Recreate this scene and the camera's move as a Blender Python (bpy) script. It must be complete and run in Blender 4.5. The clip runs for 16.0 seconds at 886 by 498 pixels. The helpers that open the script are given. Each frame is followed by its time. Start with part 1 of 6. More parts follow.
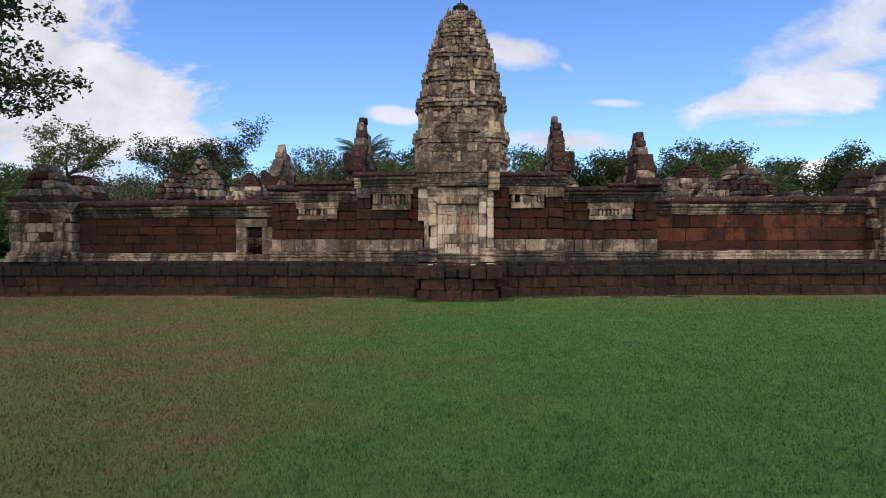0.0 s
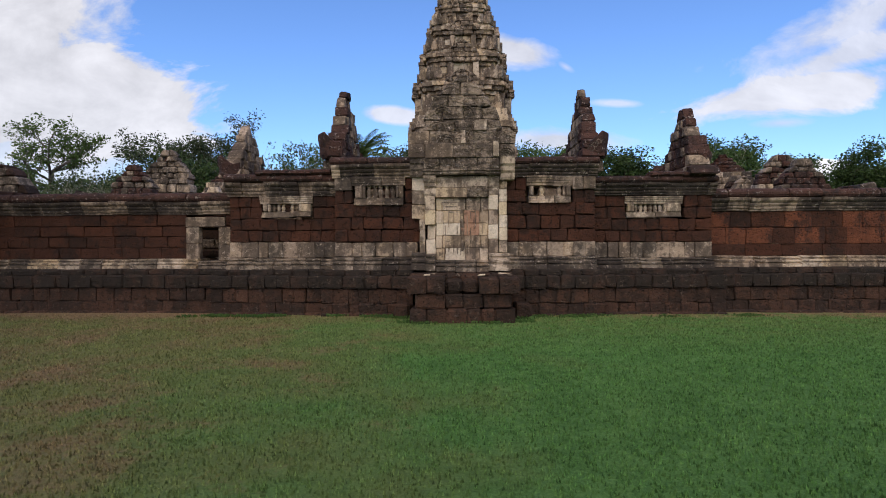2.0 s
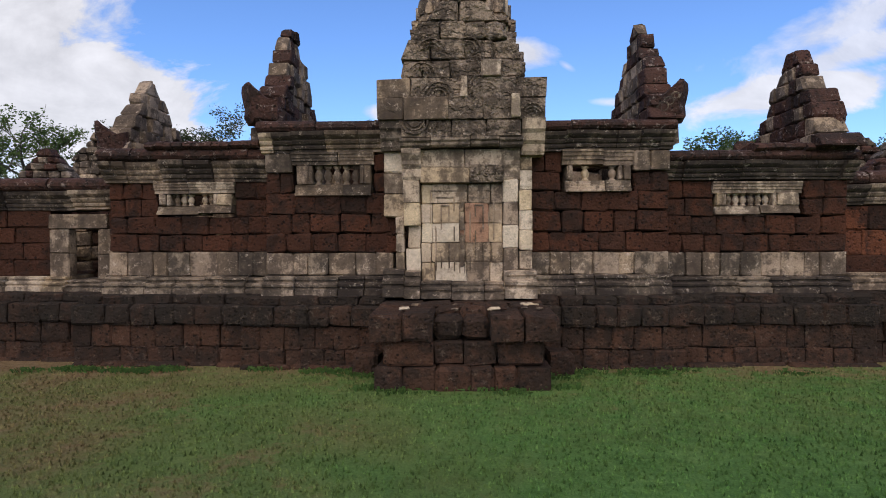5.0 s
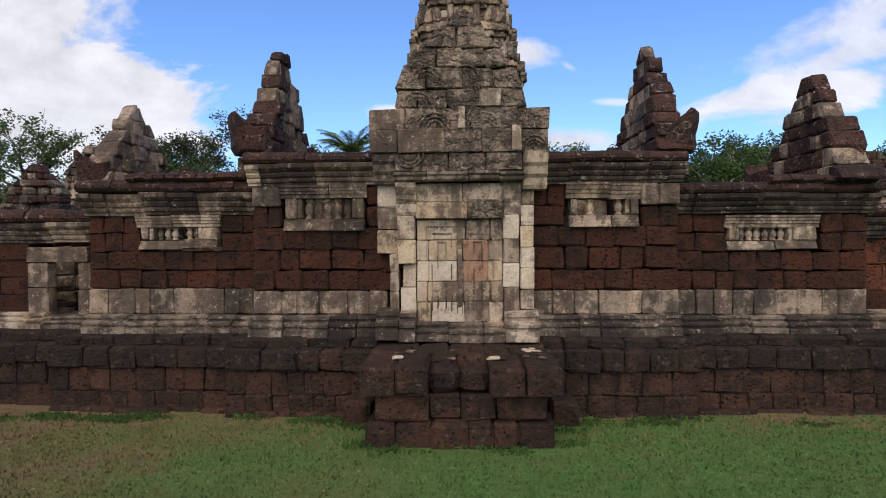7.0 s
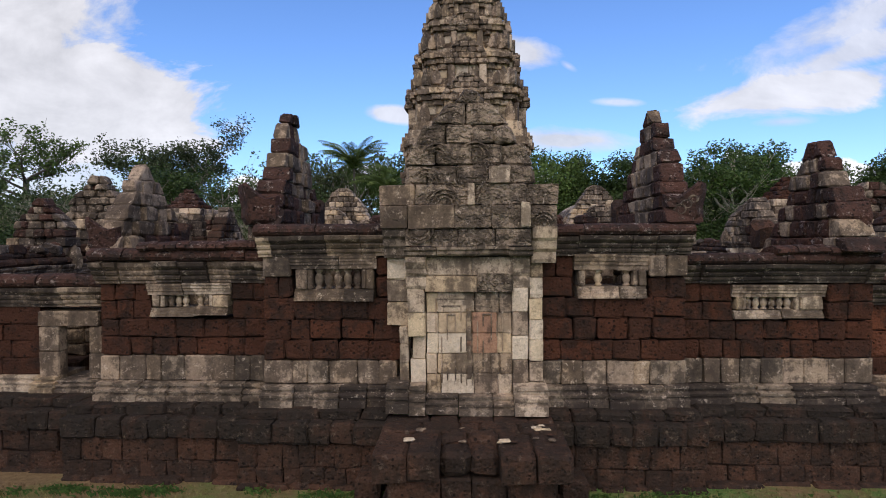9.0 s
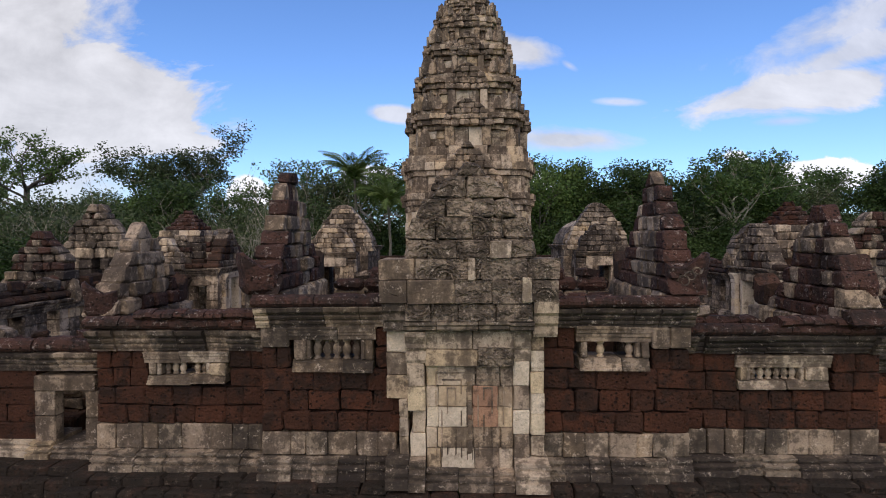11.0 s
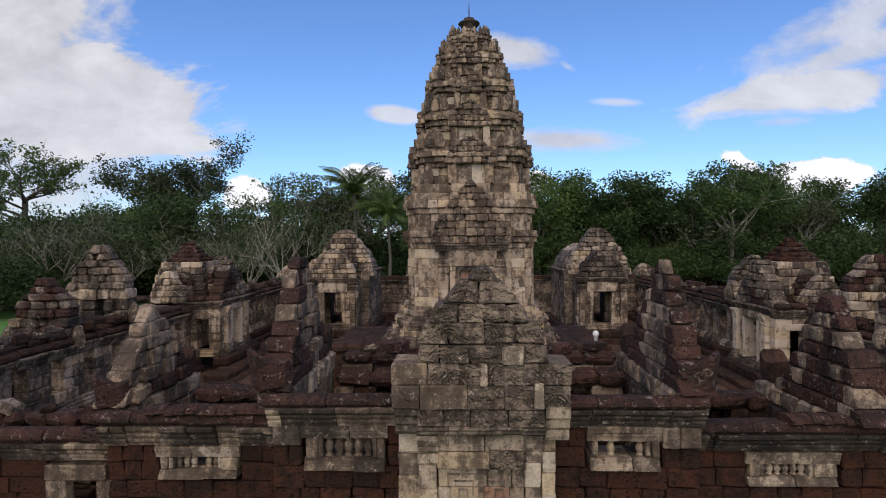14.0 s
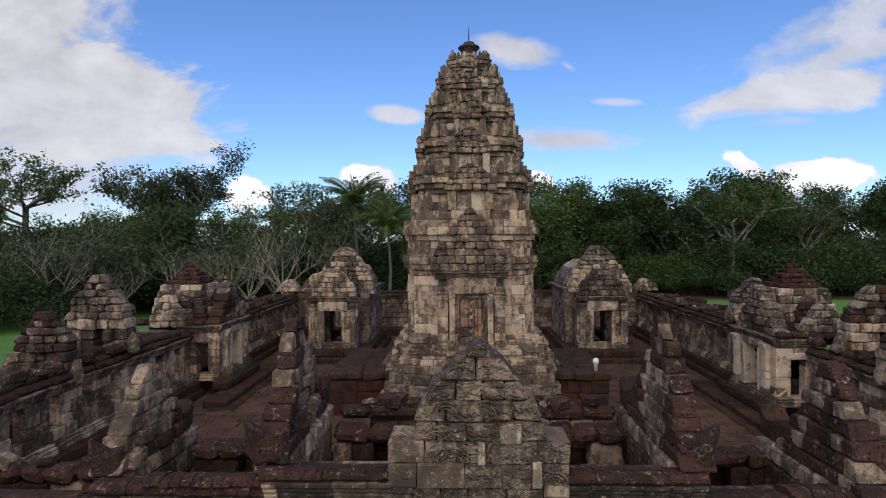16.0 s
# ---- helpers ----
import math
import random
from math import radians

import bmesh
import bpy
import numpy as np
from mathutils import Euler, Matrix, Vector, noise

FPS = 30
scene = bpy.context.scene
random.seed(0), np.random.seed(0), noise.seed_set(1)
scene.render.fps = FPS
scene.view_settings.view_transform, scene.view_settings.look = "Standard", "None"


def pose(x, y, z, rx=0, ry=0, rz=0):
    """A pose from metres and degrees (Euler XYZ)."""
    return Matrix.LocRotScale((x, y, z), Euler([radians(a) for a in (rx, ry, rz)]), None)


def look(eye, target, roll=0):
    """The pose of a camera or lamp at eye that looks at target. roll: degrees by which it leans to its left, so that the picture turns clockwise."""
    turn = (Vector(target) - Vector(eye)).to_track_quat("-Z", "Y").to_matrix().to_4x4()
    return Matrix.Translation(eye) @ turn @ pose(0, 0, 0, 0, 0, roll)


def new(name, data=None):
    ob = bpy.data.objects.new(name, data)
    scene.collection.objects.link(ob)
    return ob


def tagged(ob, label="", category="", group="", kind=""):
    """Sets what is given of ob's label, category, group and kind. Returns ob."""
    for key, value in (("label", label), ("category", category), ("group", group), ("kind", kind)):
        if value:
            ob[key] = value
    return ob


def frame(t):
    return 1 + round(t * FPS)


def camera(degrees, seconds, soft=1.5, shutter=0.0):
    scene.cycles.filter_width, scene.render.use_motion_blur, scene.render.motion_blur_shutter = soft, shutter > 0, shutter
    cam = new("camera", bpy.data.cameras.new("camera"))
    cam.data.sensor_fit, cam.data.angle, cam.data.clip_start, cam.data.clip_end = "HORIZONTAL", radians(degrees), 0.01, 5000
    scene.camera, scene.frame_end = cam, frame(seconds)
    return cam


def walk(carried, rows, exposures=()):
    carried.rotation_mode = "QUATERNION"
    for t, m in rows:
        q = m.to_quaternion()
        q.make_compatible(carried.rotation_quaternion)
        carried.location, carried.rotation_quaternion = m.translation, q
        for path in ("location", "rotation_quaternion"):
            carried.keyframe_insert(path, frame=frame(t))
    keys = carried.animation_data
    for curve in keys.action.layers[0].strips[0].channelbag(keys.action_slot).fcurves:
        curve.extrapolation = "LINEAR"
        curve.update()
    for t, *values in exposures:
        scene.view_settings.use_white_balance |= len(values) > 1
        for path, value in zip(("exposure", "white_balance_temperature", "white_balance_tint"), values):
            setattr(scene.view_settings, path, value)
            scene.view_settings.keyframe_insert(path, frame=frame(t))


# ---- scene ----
cam = camera(74.7, 16.0, 1.0)
METRES, EYE, TILT, LEAN, TURN = 19.0, 2.3, 0.0, 0.0, 1.8
ROWS = [
    (0.0, 0.0, 0.0, 0.0, -0.0, -0.96, 0.24),
    (0.5, 0.0004, 0.062, 0.0008, -0.04, -0.97, 0.24),
    (1.0, -0.0008, 0.1251, 0.0025, -0.05, -0.97, 0.26),
    (1.5, -0.0012, 0.1898, 0.0038, -0.04, -0.96, 0.28),
    (2.0, -0.001, 0.2565, 0.0047, -0.03, -0.95, 0.28),
    (2.5, 0.0001, 0.3252, 0.0047, -0.01, -0.93, 0.27),
    (3.0, 0.0021, 0.3943, 0.0054, -0.0, -0.93, 0.26),
    (3.5, 0.005, 0.4626, 0.0075, 0.04, -0.94, 0.28),
    (4.0, 0.0066, 0.5285, 0.0104, 0.03, -0.98, 0.28),
    (6.5, 0.0174, 0.6436, 0.0383, 0.08, -1.05, 0.28),
    (7.0, 0.0168, 0.6454, 0.0548, 0.18, -1.01, 0.32),
    (7.5, 0.0158, 0.6435, 0.0743, 0.24, -1.02, 0.31),
    (8.0, 0.0138, 0.6413, 0.0926, 0.24, -0.99, 0.31),
    (8.5, 0.0105, 0.6408, 0.1111, 0.22, -1.0, 0.34),
    (9.0, 0.0078, 0.6421, 0.1299, 0.21, -1.01, 0.35),
    (11.5, 0.0092, 0.653, 0.2212, 0.31, -1.04, 0.36),
    (12.0, 0.008, 0.6537, 0.2372, 0.28, -1.03, 0.37),
    (12.5, 0.0064, 0.6539, 0.2538, 0.22, -1.02, 0.36),
    (13.0, 0.003, 0.653, 0.2719, 0.07, -1.02, 0.37),
    (13.5, -0.0012, 0.6518, 0.29, 0.07, -1.01, 0.37),
    (14.0, -0.0048, 0.6508, 0.3086, 0.07, -1.02, 0.38),
    (14.5, -0.005, 0.6511, 0.3282, 0.07, -1.01, 0.37),
    (15.0, -0.0047, 0.6523, 0.3482, 0.09, -1.01, 0.37),
    (15.5, -0.0024, 0.6553, 0.3673, 0.13, -1.01, 0.37),
    (16.0, -0.0007, 0.6565, 0.3841, 0.16, -1.02, 0.38),
]
walk(cam, [(t, pose(0, 0, EYE, TILT, LEAN, TURN) @ pose(METRES * x, METRES * y, METRES * z, 90 + pitch, roll, yaw)) for t, x, y, z, yaw, pitch, roll in ROWS],
     [(0.0, 0.78), (4.0, 0.77), (7.0, 0.87), (9.0, 0.78), (12.5, 0.61), (16.0, 0.53)])

# ---- world and light ----
SUN_EL, SUN_AZ = 46.0, 186.0   # degrees; azimuth clockwise from +y
world = bpy.data.worlds.new("sky")
scene.world = world
world.use_nodes = True


def build_sky(w):
    nt = w.node_tree
    N, L = nt.nodes, nt.links
    N.clear()
    out = N.new("ShaderNodeOutputWorld")
    bg = N.new("ShaderNodeBackground")
    sky = N.new("ShaderNodeTexSky")
    sky.sky_type = "NISHITA"
    sky.sun_disc = False
    sky.sun_elevation, sky.sun_rotation = radians(SUN_EL), radians(SUN_AZ)
    sky.air_density, sky.dust_density, sky.ozone_density = 1.0, 0.25, 3.0
    tc = N.new("ShaderNodeTexCoord")

    def math_(op, a, b=None, c=None, clamp=False):
        n = N.new("ShaderNodeMath")
        n.operation, n.use_clamp = op, clamp
        for i, v in enumerate((a, b, c)):
            if v is None:
                continue
            if hasattr(v, "links"):
                L.new(v, n.inputs[i])
            else:
                n.inputs[i].default_value = v
        return n.outputs[0]

    def dot_(v):
        n = N.new("ShaderNodeVectorMath")
        n.operation = "DOT_PRODUCT"
        L.new(tc.outputs["Generated"], n.inputs[0])
        n.inputs[1].default_value = v
        return n.outputs["Value"]

    s, c = math.sin(radians(1.8)), math.cos(radians(1.8))
    ahead = math_("MAXIMUM", dot_((-s, c, 0)), 0.02)
    u = math_("DIVIDE", dot_((c, s, 0)), ahead)
    v = math_("DIVIDE", dot_((0, 0, 1)), ahead)
    comb = N.new("ShaderNodeCombineXYZ")
    L.new(u, comb.inputs[0]), L.new(v, comb.inputs[1])

    def noise_(scale, detail, rough, dist=0.0, stretch=(1, 1, 1)):
        mp = N.new("ShaderNodeMapping")
        mp.inputs["Scale"].default_value = stretch
        L.new(comb.outputs[0], mp.inputs[0])
        n = N.new("ShaderNodeTexNoise")
        n.inputs["Scale"].default_value, n.inputs["Detail"].default_value = scale, detail
        n.inputs["Roughness"].default_value, n.inputs["Distortion"].default_value = rough, dist
        L.new(mp.outputs[0], n.inputs["Vector"])
        return math_("SUBTRACT", n.outputs["Fac"], 0.5)

    soft = noise_(5.0, 10, 0.62, 0.4, (1, 1.9, 1))
    puffy = noise_(14.0, 7, 0.55, 0.0)

    def puff(cu, cv, ru, rv, n, amp, edge, tilt=0.0, power=1.0):
        du, dv = math_("SUBTRACT", u, cu), math_("SUBTRACT", v, cv)
        dv = math_("SUBTRACT", dv, math_("MULTIPLY", du, tilt))
        a, b = math_("DIVIDE", du, ru), math_("DIVIDE", dv, rv)
        r = math_("SQRT", math_("ADD", math_("MULTIPLY", a, a), math_("MULTIPLY", b, b)))
        m = math_("ADD", math_("SUBTRACT", 1.0, r), math_("MULTIPLY", n, amp))
        return math_("MULTIPLY", math_("MULTIPLY", m, 1.0 / edge, clamp=True), power)

    clouds = [
        puff(-0.74, 0.26, 0.40, 0.13, soft, 1.6, 0.18, -0.12),
        puff(-0.80, 0.38, 0.29, 0.14, soft, 1.6, 0.3),
        puff(-0.78, 0.14, 0.40, 0.16, soft, 1.0, 0.5, 0.0, 0.8),
        puff(0.125, 0.322, 0.085, 0.032, soft, 1.6, 0.45, -0.2, 0.92),
        puff(-0.085, 0.214, 0.06, 0.018, soft, 1.2, 0.4, -0.1, 0.9),
        puff(0.30, 0.232, 0.05, 0.008, soft, 1.2, 0.7, -0.04, 0.7),
        puff(0.212, 0.295, 0.016, 0.008, soft, 1.6, 0.9, -0.5, 0.55),
        puff(0.205, 0.168, 0.13, 0.028, soft, 1.5, 0.5, -0.04, 0.92),
        puff(0.62, 0.25, 0.24, 0.045, soft, 2.8, 0.45, 0.12, 0.95),
        puff(0.70, 0.315, 0.2, 0.04, soft, 3.0, 0.6, 0.3, 0.85),
        puff(0.70, 0.37, 0.24, 0.06, soft, 2.8, 0.8, 0.42, 0.8),
        puff(0.585, 0.197, 0.065, 0.011, soft, 1.2, 0.8, 0.05, 0.6),
        puff(0.52, 0.118, 0.045, 0.022, puffy, 1.8, 0.15, -0.5),
        puff(0.64, 0.10, 0.085, 0.034, puffy, 2.0, 0.15, 0.05),
        puff(-0.34, 0.08, 0.05, 0.03, puffy, 1.8, 0.2),
        puff(-0.12, 0.10, 0.06, 0.03, puffy, 1.8, 0.2),
        puff(0.15, 0.095, 0.05, 0.02, puffy, 1.8, 0.2),
    ]
    m = clouds[0]
    for c2 in clouds[1:]:
        m = math_("MAXIMUM", m, c2)
    heap = clouds[12]
    for c2 in clouds[13:]:
        heap = math_("MAXIMUM", heap, c2)
    facing = math_("GREATER_THAN", dot_((-s, c, 0)), 0.05)
    m = math_("MULTIPLY", m, facing)
    # broken cloud over the rest of the sky
    rest = N.new("ShaderNodeTexNoise")
    L.new(tc.outputs["Generated"], rest.inputs["Vector"])
    rest.inputs["Scale"].default_value, rest.inputs["Detail"].default_value = 2.2, 7
    r = math_("MULTIPLY", math_("SUBTRACT", rest.outputs["Fac"], 0.40), 5.0, clamp=True)
    r = math_("MULTIPLY", r, math_("SUBTRACT", 1.0, facing))
    m = math_("MAXIMUM", m, r)
    m = math_("MULTIPLY", m, 0.93)
    shade = math_("MULTIPLY_ADD", math_("ADD", soft, math_("MULTIPLY", puffy, 0.35)), CLOUD * 0.95, CLOUD * 0.97)
    shade = math_("MULTIPLY", shade, math_("MULTIPLY_ADD", heap, 0.45, 1.0))
    white = N.new("ShaderNodeCombineColor")
    L.new(shade, white.inputs[0])
    L.new(math_("MULTIPLY", shade, 0.985), white.inputs[1])
    L.new(math_("MULTIPLY", shade, 1.03), white.inputs[2])
    tint = N.new("ShaderNodeMix")
    tint.data_type, tint.blend_type = "RGBA", "MULTIPLY"
    tint.inputs[0].default_value = 1.0
    L.new(sky.outputs[0], tint.inputs[6])
    tint.inputs[7].default_value = (*SKY_TINT, 1)
    mix = N.new("ShaderNodeMix")
    mix.data_type = "RGBA"
    L.new(m, mix.inputs[0])
    L.new(tint.outputs[2], mix.inputs[6])
    L.new(white.outputs[0], mix.inputs[7])
    L.new(mix.outputs[2], bg.inputs["Color"])
    bg.inputs["Strength"].default_value = SKY_STRENGTH
    L.new(bg.outputs[0], out.inputs[0])


SKY_STRENGTH, CLOUD, SKY_TINT = 0.10, 4.9, (0.71, 0.89, 1.20)
build_sky(world)
sun = new("sun", bpy.data.lights.new("sun", "SUN"))
sun.data.energy, sun.data.angle, sun.data.color = 1.55, radians(80), (1.0, 0.86, 0.68)
az, el = radians(SUN_AZ), radians(SUN_EL)
sun.matrix_world = look((60 * math.sin(az), 60 * math.cos(az), 60 * math.tan(el)), (0, 0, 0))


# ---- materials ----
def ramp_node(N, stops, interp="LINEAR"):
    n = N.new("ShaderNodeValToRGB")
    n.color_ramp.interpolation = interp
    els = n.color_ramp.elements
    while len(els) < len(stops):
        els.new(0.5)
    for e, (p, c) in zip(els, stops):
        e.position, e.color = p, (*c, 1)
    return n


def stone_material(name, tones, stain, stain_amount, streak, rough=0.9, pores=0.0, carve=0.0, lichen=None):
    """Weathered stone: block-to-block tone, two scales of mottling, dark growth, run-off streaks, fine relief."""
    m = bpy.data.materials.new(name)
    m.use_nodes = True
    nt = m.node_tree
    N, L = nt.nodes, nt.links
    bsdf = N["Principled BSDF"]
    bsdf.inputs["Roughness"].default_value = rough
    bsdf.inputs["Specular IOR Level"].default_value = 0.2
    geo, oi = N.new("ShaderNodeNewGeometry"), N.new("ShaderNodeObjectInfo")

    def M(op, a, b=None, c=None, clamp=False):
        n = N.new("ShaderNodeMath")
        n.operation, n.use_clamp = op, clamp
        for i, v in enumerate((a, b, c)):
            if v is None:
                continue
            if hasattr(v, "links"):
                L.new(v, n.inputs[i])
            else:
                n.inputs[i].default_value = v
        return n.outputs[0]

    def noise_(scale, detail=6, rough_=0.6, stretch=None):
        src = geo.outputs["Position"]
        if stretch:
            mp = N.new("ShaderNodeMapping")
            mp.inputs["Scale"].default_value = stretch
            L.new(src, mp.inputs[0])
            src = mp.outputs[0]
        n = N.new("ShaderNodeTexNoise")
        n.inputs["Scale"].default_value, n.inputs["Detail"].default_value, n.inputs["Roughness"].default_value = scale, detail, rough_
        L.new(src, n.inputs["Vector"])
        return n.outputs["Fac"]

    def mix(fac, a, b, kind="MIX"):
        n = N.new("ShaderNodeMix")
        n.data_type, n.blend_type = "RGBA", kind
        for sock, v in ((n.inputs[0], fac), (n.inputs[6], a), (n.inputs[7], b)):
            if hasattr(v, "links"):
                L.new(v, sock)
            else:
                sock.default_value = v if isinstance(v, (int, float)) else (*v, 1)
        return n.outputs[2]

    mean = [sum(c[k] for c in tones) / len(tones) for k in range(3)]
    tones = [tuple(m_ + (v - m_) * 0.75 for v, m_ in zip(c, mean)) for c in tones]
    rnd = M("FRACT", M("ADD", oi.outputs["Random"], geo.outputs["Random Per Island"]))
    tone = ramp_node(N, [(i / max(1, len(tones) - 1), c) for i, c in enumerate(tones)])
    L.new(rnd, tone.inputs[0])
    col = tone.outputs[0]
    grain = noise_(26, 9, 0.75)
    mott = noise_(2.3, 5, 0.55)
    col = mix(M("MULTIPLY_ADD", mott, 1.6, -0.35, True), mix(1.0, col, (0.62, 0.6, 0.6), "MULTIPLY"), col)
    col = mix(0.8, col, mix(1.0, col, M("MULTIPLY_ADD", grain, 2.6, -0.3), "MULTIPLY"))
    big, fine = noise_(0.9, 5, 0.65), noise_(5.0, 10, 0.78)
    run = noise_(2.6, 5, 0.6, (1, 1, 0.16))
    per = M("MULTIPLY_ADD", M("FRACT", M("MULTIPLY", rnd, 7.13)), 0.11, -0.055)
    d = M("ADD", M("ADD", M("MULTIPLY", big, 0.7), M("MULTIPLY", fine, 0.9)), per)
    d = M("ADD", d, M("MULTIPLY_ADD", run, streak, -streak * 0.5))
    d = M("SUBTRACT", d, 1.03 - 0.5 * stain_amount)
    d = M("ADD", M("MULTIPLY", M("MULTIPLY", d, 14.0, None, True), 0.5), M("MULTIPLY", M("MULTIPLY_ADD", d, 3.0, 0.25, True), 0.42))
    col = mix(d, col, stain)
    speck = M("MULTIPLY", M("SUBTRACT", M("ADD", M("MULTIPLY", noise_(13, 9, 0.8), 0.7), M("MULTIPLY", noise_(1.4, 4, 0.6), 0.5)), 0.655 - 0.06 * stain_amount), 9.0, None, True)
    col = mix(M("MULTIPLY", speck, 0.62), col, stain)
    if lichen:
        li = M("MULTIPLY", M("SUBTRACT", noise_(6.5, 11, 0.8), 0.565), 16.0, None, True)
        col = mix(M("MULTIPLY", li, 0.7), col, lichen)
    if pores:
        pit = N.new("ShaderNodeTexVoronoi")
        pit.inputs["Scale"].default_value = 8.5
        L.new(geo.outputs["Position"], pit.inputs["Vector"])
        hole = M("MULTIPLY", M("SUBTRACT", M("MULTIPLY", noise_(3.1, 3, 0.5), 0.42), pit.outputs["Distance"]), 16.0, None, True)
        col = mix(M("MULTIPLY", hole, 0.8), col, tuple(v * 0.45 for v in stain))
    L.new(col, bsdf.inputs["Base Color"])
    h = M("ADD", M("MULTIPLY", grain, 0.35), M("MULTIPLY", fine, 0.9))
    if pores:
        vo = N.new("ShaderNodeTexVoronoi")
        vo.inputs["Scale"].default_value = 13
        L.new(geo.outputs["Position"], vo.inputs["Vector"])
        h = M("ADD", h, M("MULTIPLY", M("MINIMUM", vo.outputs["Distance"], 0.5), pores))
        h = M("SUBTRACT", h, M("MULTIPLY", hole, 0.9))
    if carve:
        wv = N.new("ShaderNodeTexWave")
        wv.wave_type, wv.rings_direction = "RINGS", "SPHERICAL"
        wv.inputs["Scale"].default_value, wv.inputs["Distortion"].default_value = 5.5, 5.0
        wv.inputs["Detail"].default_value, wv.inputs["Detail Scale"].default_value = 3.0, 2.2
        L.new(geo.outputs["Position"], wv.inputs["Vector"])
        h = M("ADD", h, M("MULTIPLY", wv.outputs["Fac"], carve))
    bump = N.new("ShaderNodeBump")
    bump.inputs["Strength"].default_value, bump.inputs["Distance"].default_value = 1.0, 0.045
    L.new(h, bump.inputs["Height"])
    L.new(bump.outputs[0], bsdf.inputs["Normal"])
    return m


LATERITE = stone_material("laterite", [(0.062, 0.025, 0.015), (0.072, 0.028, 0.016), (0.055, 0.024, 0.015), (0.095, 0.034, 0.018), (0.064, 0.026, 0.015)],
                          (0.020, 0.012, 0.009), 0.44, 0.25, 0.92, pores=1.0)
LATERITE_DARK = stone_material("laterite_dark", [(0.076, 0.039, 0.025), (0.066, 0.035, 0.023), (0.096, 0.046, 0.028), (0.070, 0.036, 0.024)],
                               (0.020, 0.014, 0.011), 0.54, 0.15, 0.92, pores=1.1, lichen=(0.115, 0.082, 0.060))
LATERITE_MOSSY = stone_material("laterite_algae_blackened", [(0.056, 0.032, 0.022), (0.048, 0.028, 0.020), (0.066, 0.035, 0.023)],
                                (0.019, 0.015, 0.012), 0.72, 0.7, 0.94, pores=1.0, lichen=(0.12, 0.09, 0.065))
LATERITE_CAP = stone_material("laterite_lichened", [(0.080, 0.040, 0.030), (0.070, 0.036, 0.028), (0.095, 0.044, 0.031), (0.075, 0.037, 0.029)],
                              (0.020, 0.015, 0.013), 0.46, 0.15, 0.92, pores=1.2, lichen=(0.36, 0.29, 0.255))
LATERITE_ORANGE = stone_material("laterite_orange", [(0.16, 0.056, 0.028), (0.19, 0.064, 0.030), (0.13, 0.047, 0.026), (0.145, 0.052, 0.028)],
                                 (0.022, 0.014, 0.012), 0.54, 0.9, 0.92, pores=1.4)
SANDSTONE = stone_material("sandstone", [(0.464, 0.343, 0.241), (0.404, 0.303, 0.221), (0.495, 0.359, 0.230), (0.383, 0.289, 0.216), (0.534, 0.408, 0.299), (0.444, 0.333, 0.241)],
                           (0.050, 0.036, 0.028), 0.63, 0.7, 0.88, lichen=(0.603, 0.478, 0.372))
SANDSTONE_PALE = stone_material("sandstone_pale", [(0.635, 0.493, 0.354), (0.596, 0.473, 0.359), (0.656, 0.478, 0.285), (0.534, 0.428, 0.325), (0.686, 0.547, 0.417)],
                                (0.070, 0.050, 0.038), 0.54, 0.75, 0.88)
SANDSTONE_GREY = stone_material("sandstone_weathered", [(0.353, 0.274, 0.202), (0.303, 0.238, 0.176), (0.394, 0.298, 0.216), (0.273, 0.214, 0.168), (0.444, 0.343, 0.255)],
                                (0.029, 0.022, 0.018), 0.64, 0.5, 0.9, lichen=(0.572, 0.463, 0.372))
SANDSTONE_BLACK = stone_material("sandstone_blackened", [(0.273, 0.209, 0.157), (0.222, 0.174, 0.133), (0.312, 0.238, 0.176), (0.192, 0.149, 0.118), (0.404, 0.318, 0.241)],
                                 (0.023, 0.017, 0.015), 0.80, 0.6, 0.9, lichen=(0.572, 0.468, 0.383))
SANDSTONE_CARVED = stone_material("sandstone_carved", [(0.383, 0.294, 0.216), (0.323, 0.248, 0.186), (0.434, 0.333, 0.241), (0.282, 0.219, 0.168), (0.484, 0.373, 0.275)],
                                  (0.035, 0.026, 0.021), 0.58, 0.35, 0.9, carve=1.2, lichen=(0.572, 0.458, 0.363))
SANDSTONE_WHITE = stone_material("sandstone_new", [(0.727, 0.597, 0.461), (0.747, 0.627, 0.490), (0.686, 0.527, 0.325)], (0.125, 0.090, 0.066), 0.32, 0.5, 0.85)
SANDSTONE_RUSTY = stone_material("sandstone_rust_stained", [(0.478, 0.269, 0.172), (0.437, 0.248, 0.166), (0.520, 0.318, 0.211)], (0.062, 0.041, 0.032), 0.46, 0.6, 0.88)
RUBBLE = stone_material("core_stone", [(0.06, 0.045, 0.036), (0.05, 0.038, 0.03)], (0.02, 0.016, 0.014), 0.4, 0.2, 0.95)
PAVING = stone_material("courtyard_laterite", [(0.13, 0.073, 0.046), (0.115, 0.066, 0.044), (0.15, 0.083, 0.052), (0.10, 0.058, 0.041)], (0.03, 0.022, 0.017), 0.42, 0.0, 0.93, pores=1.0)


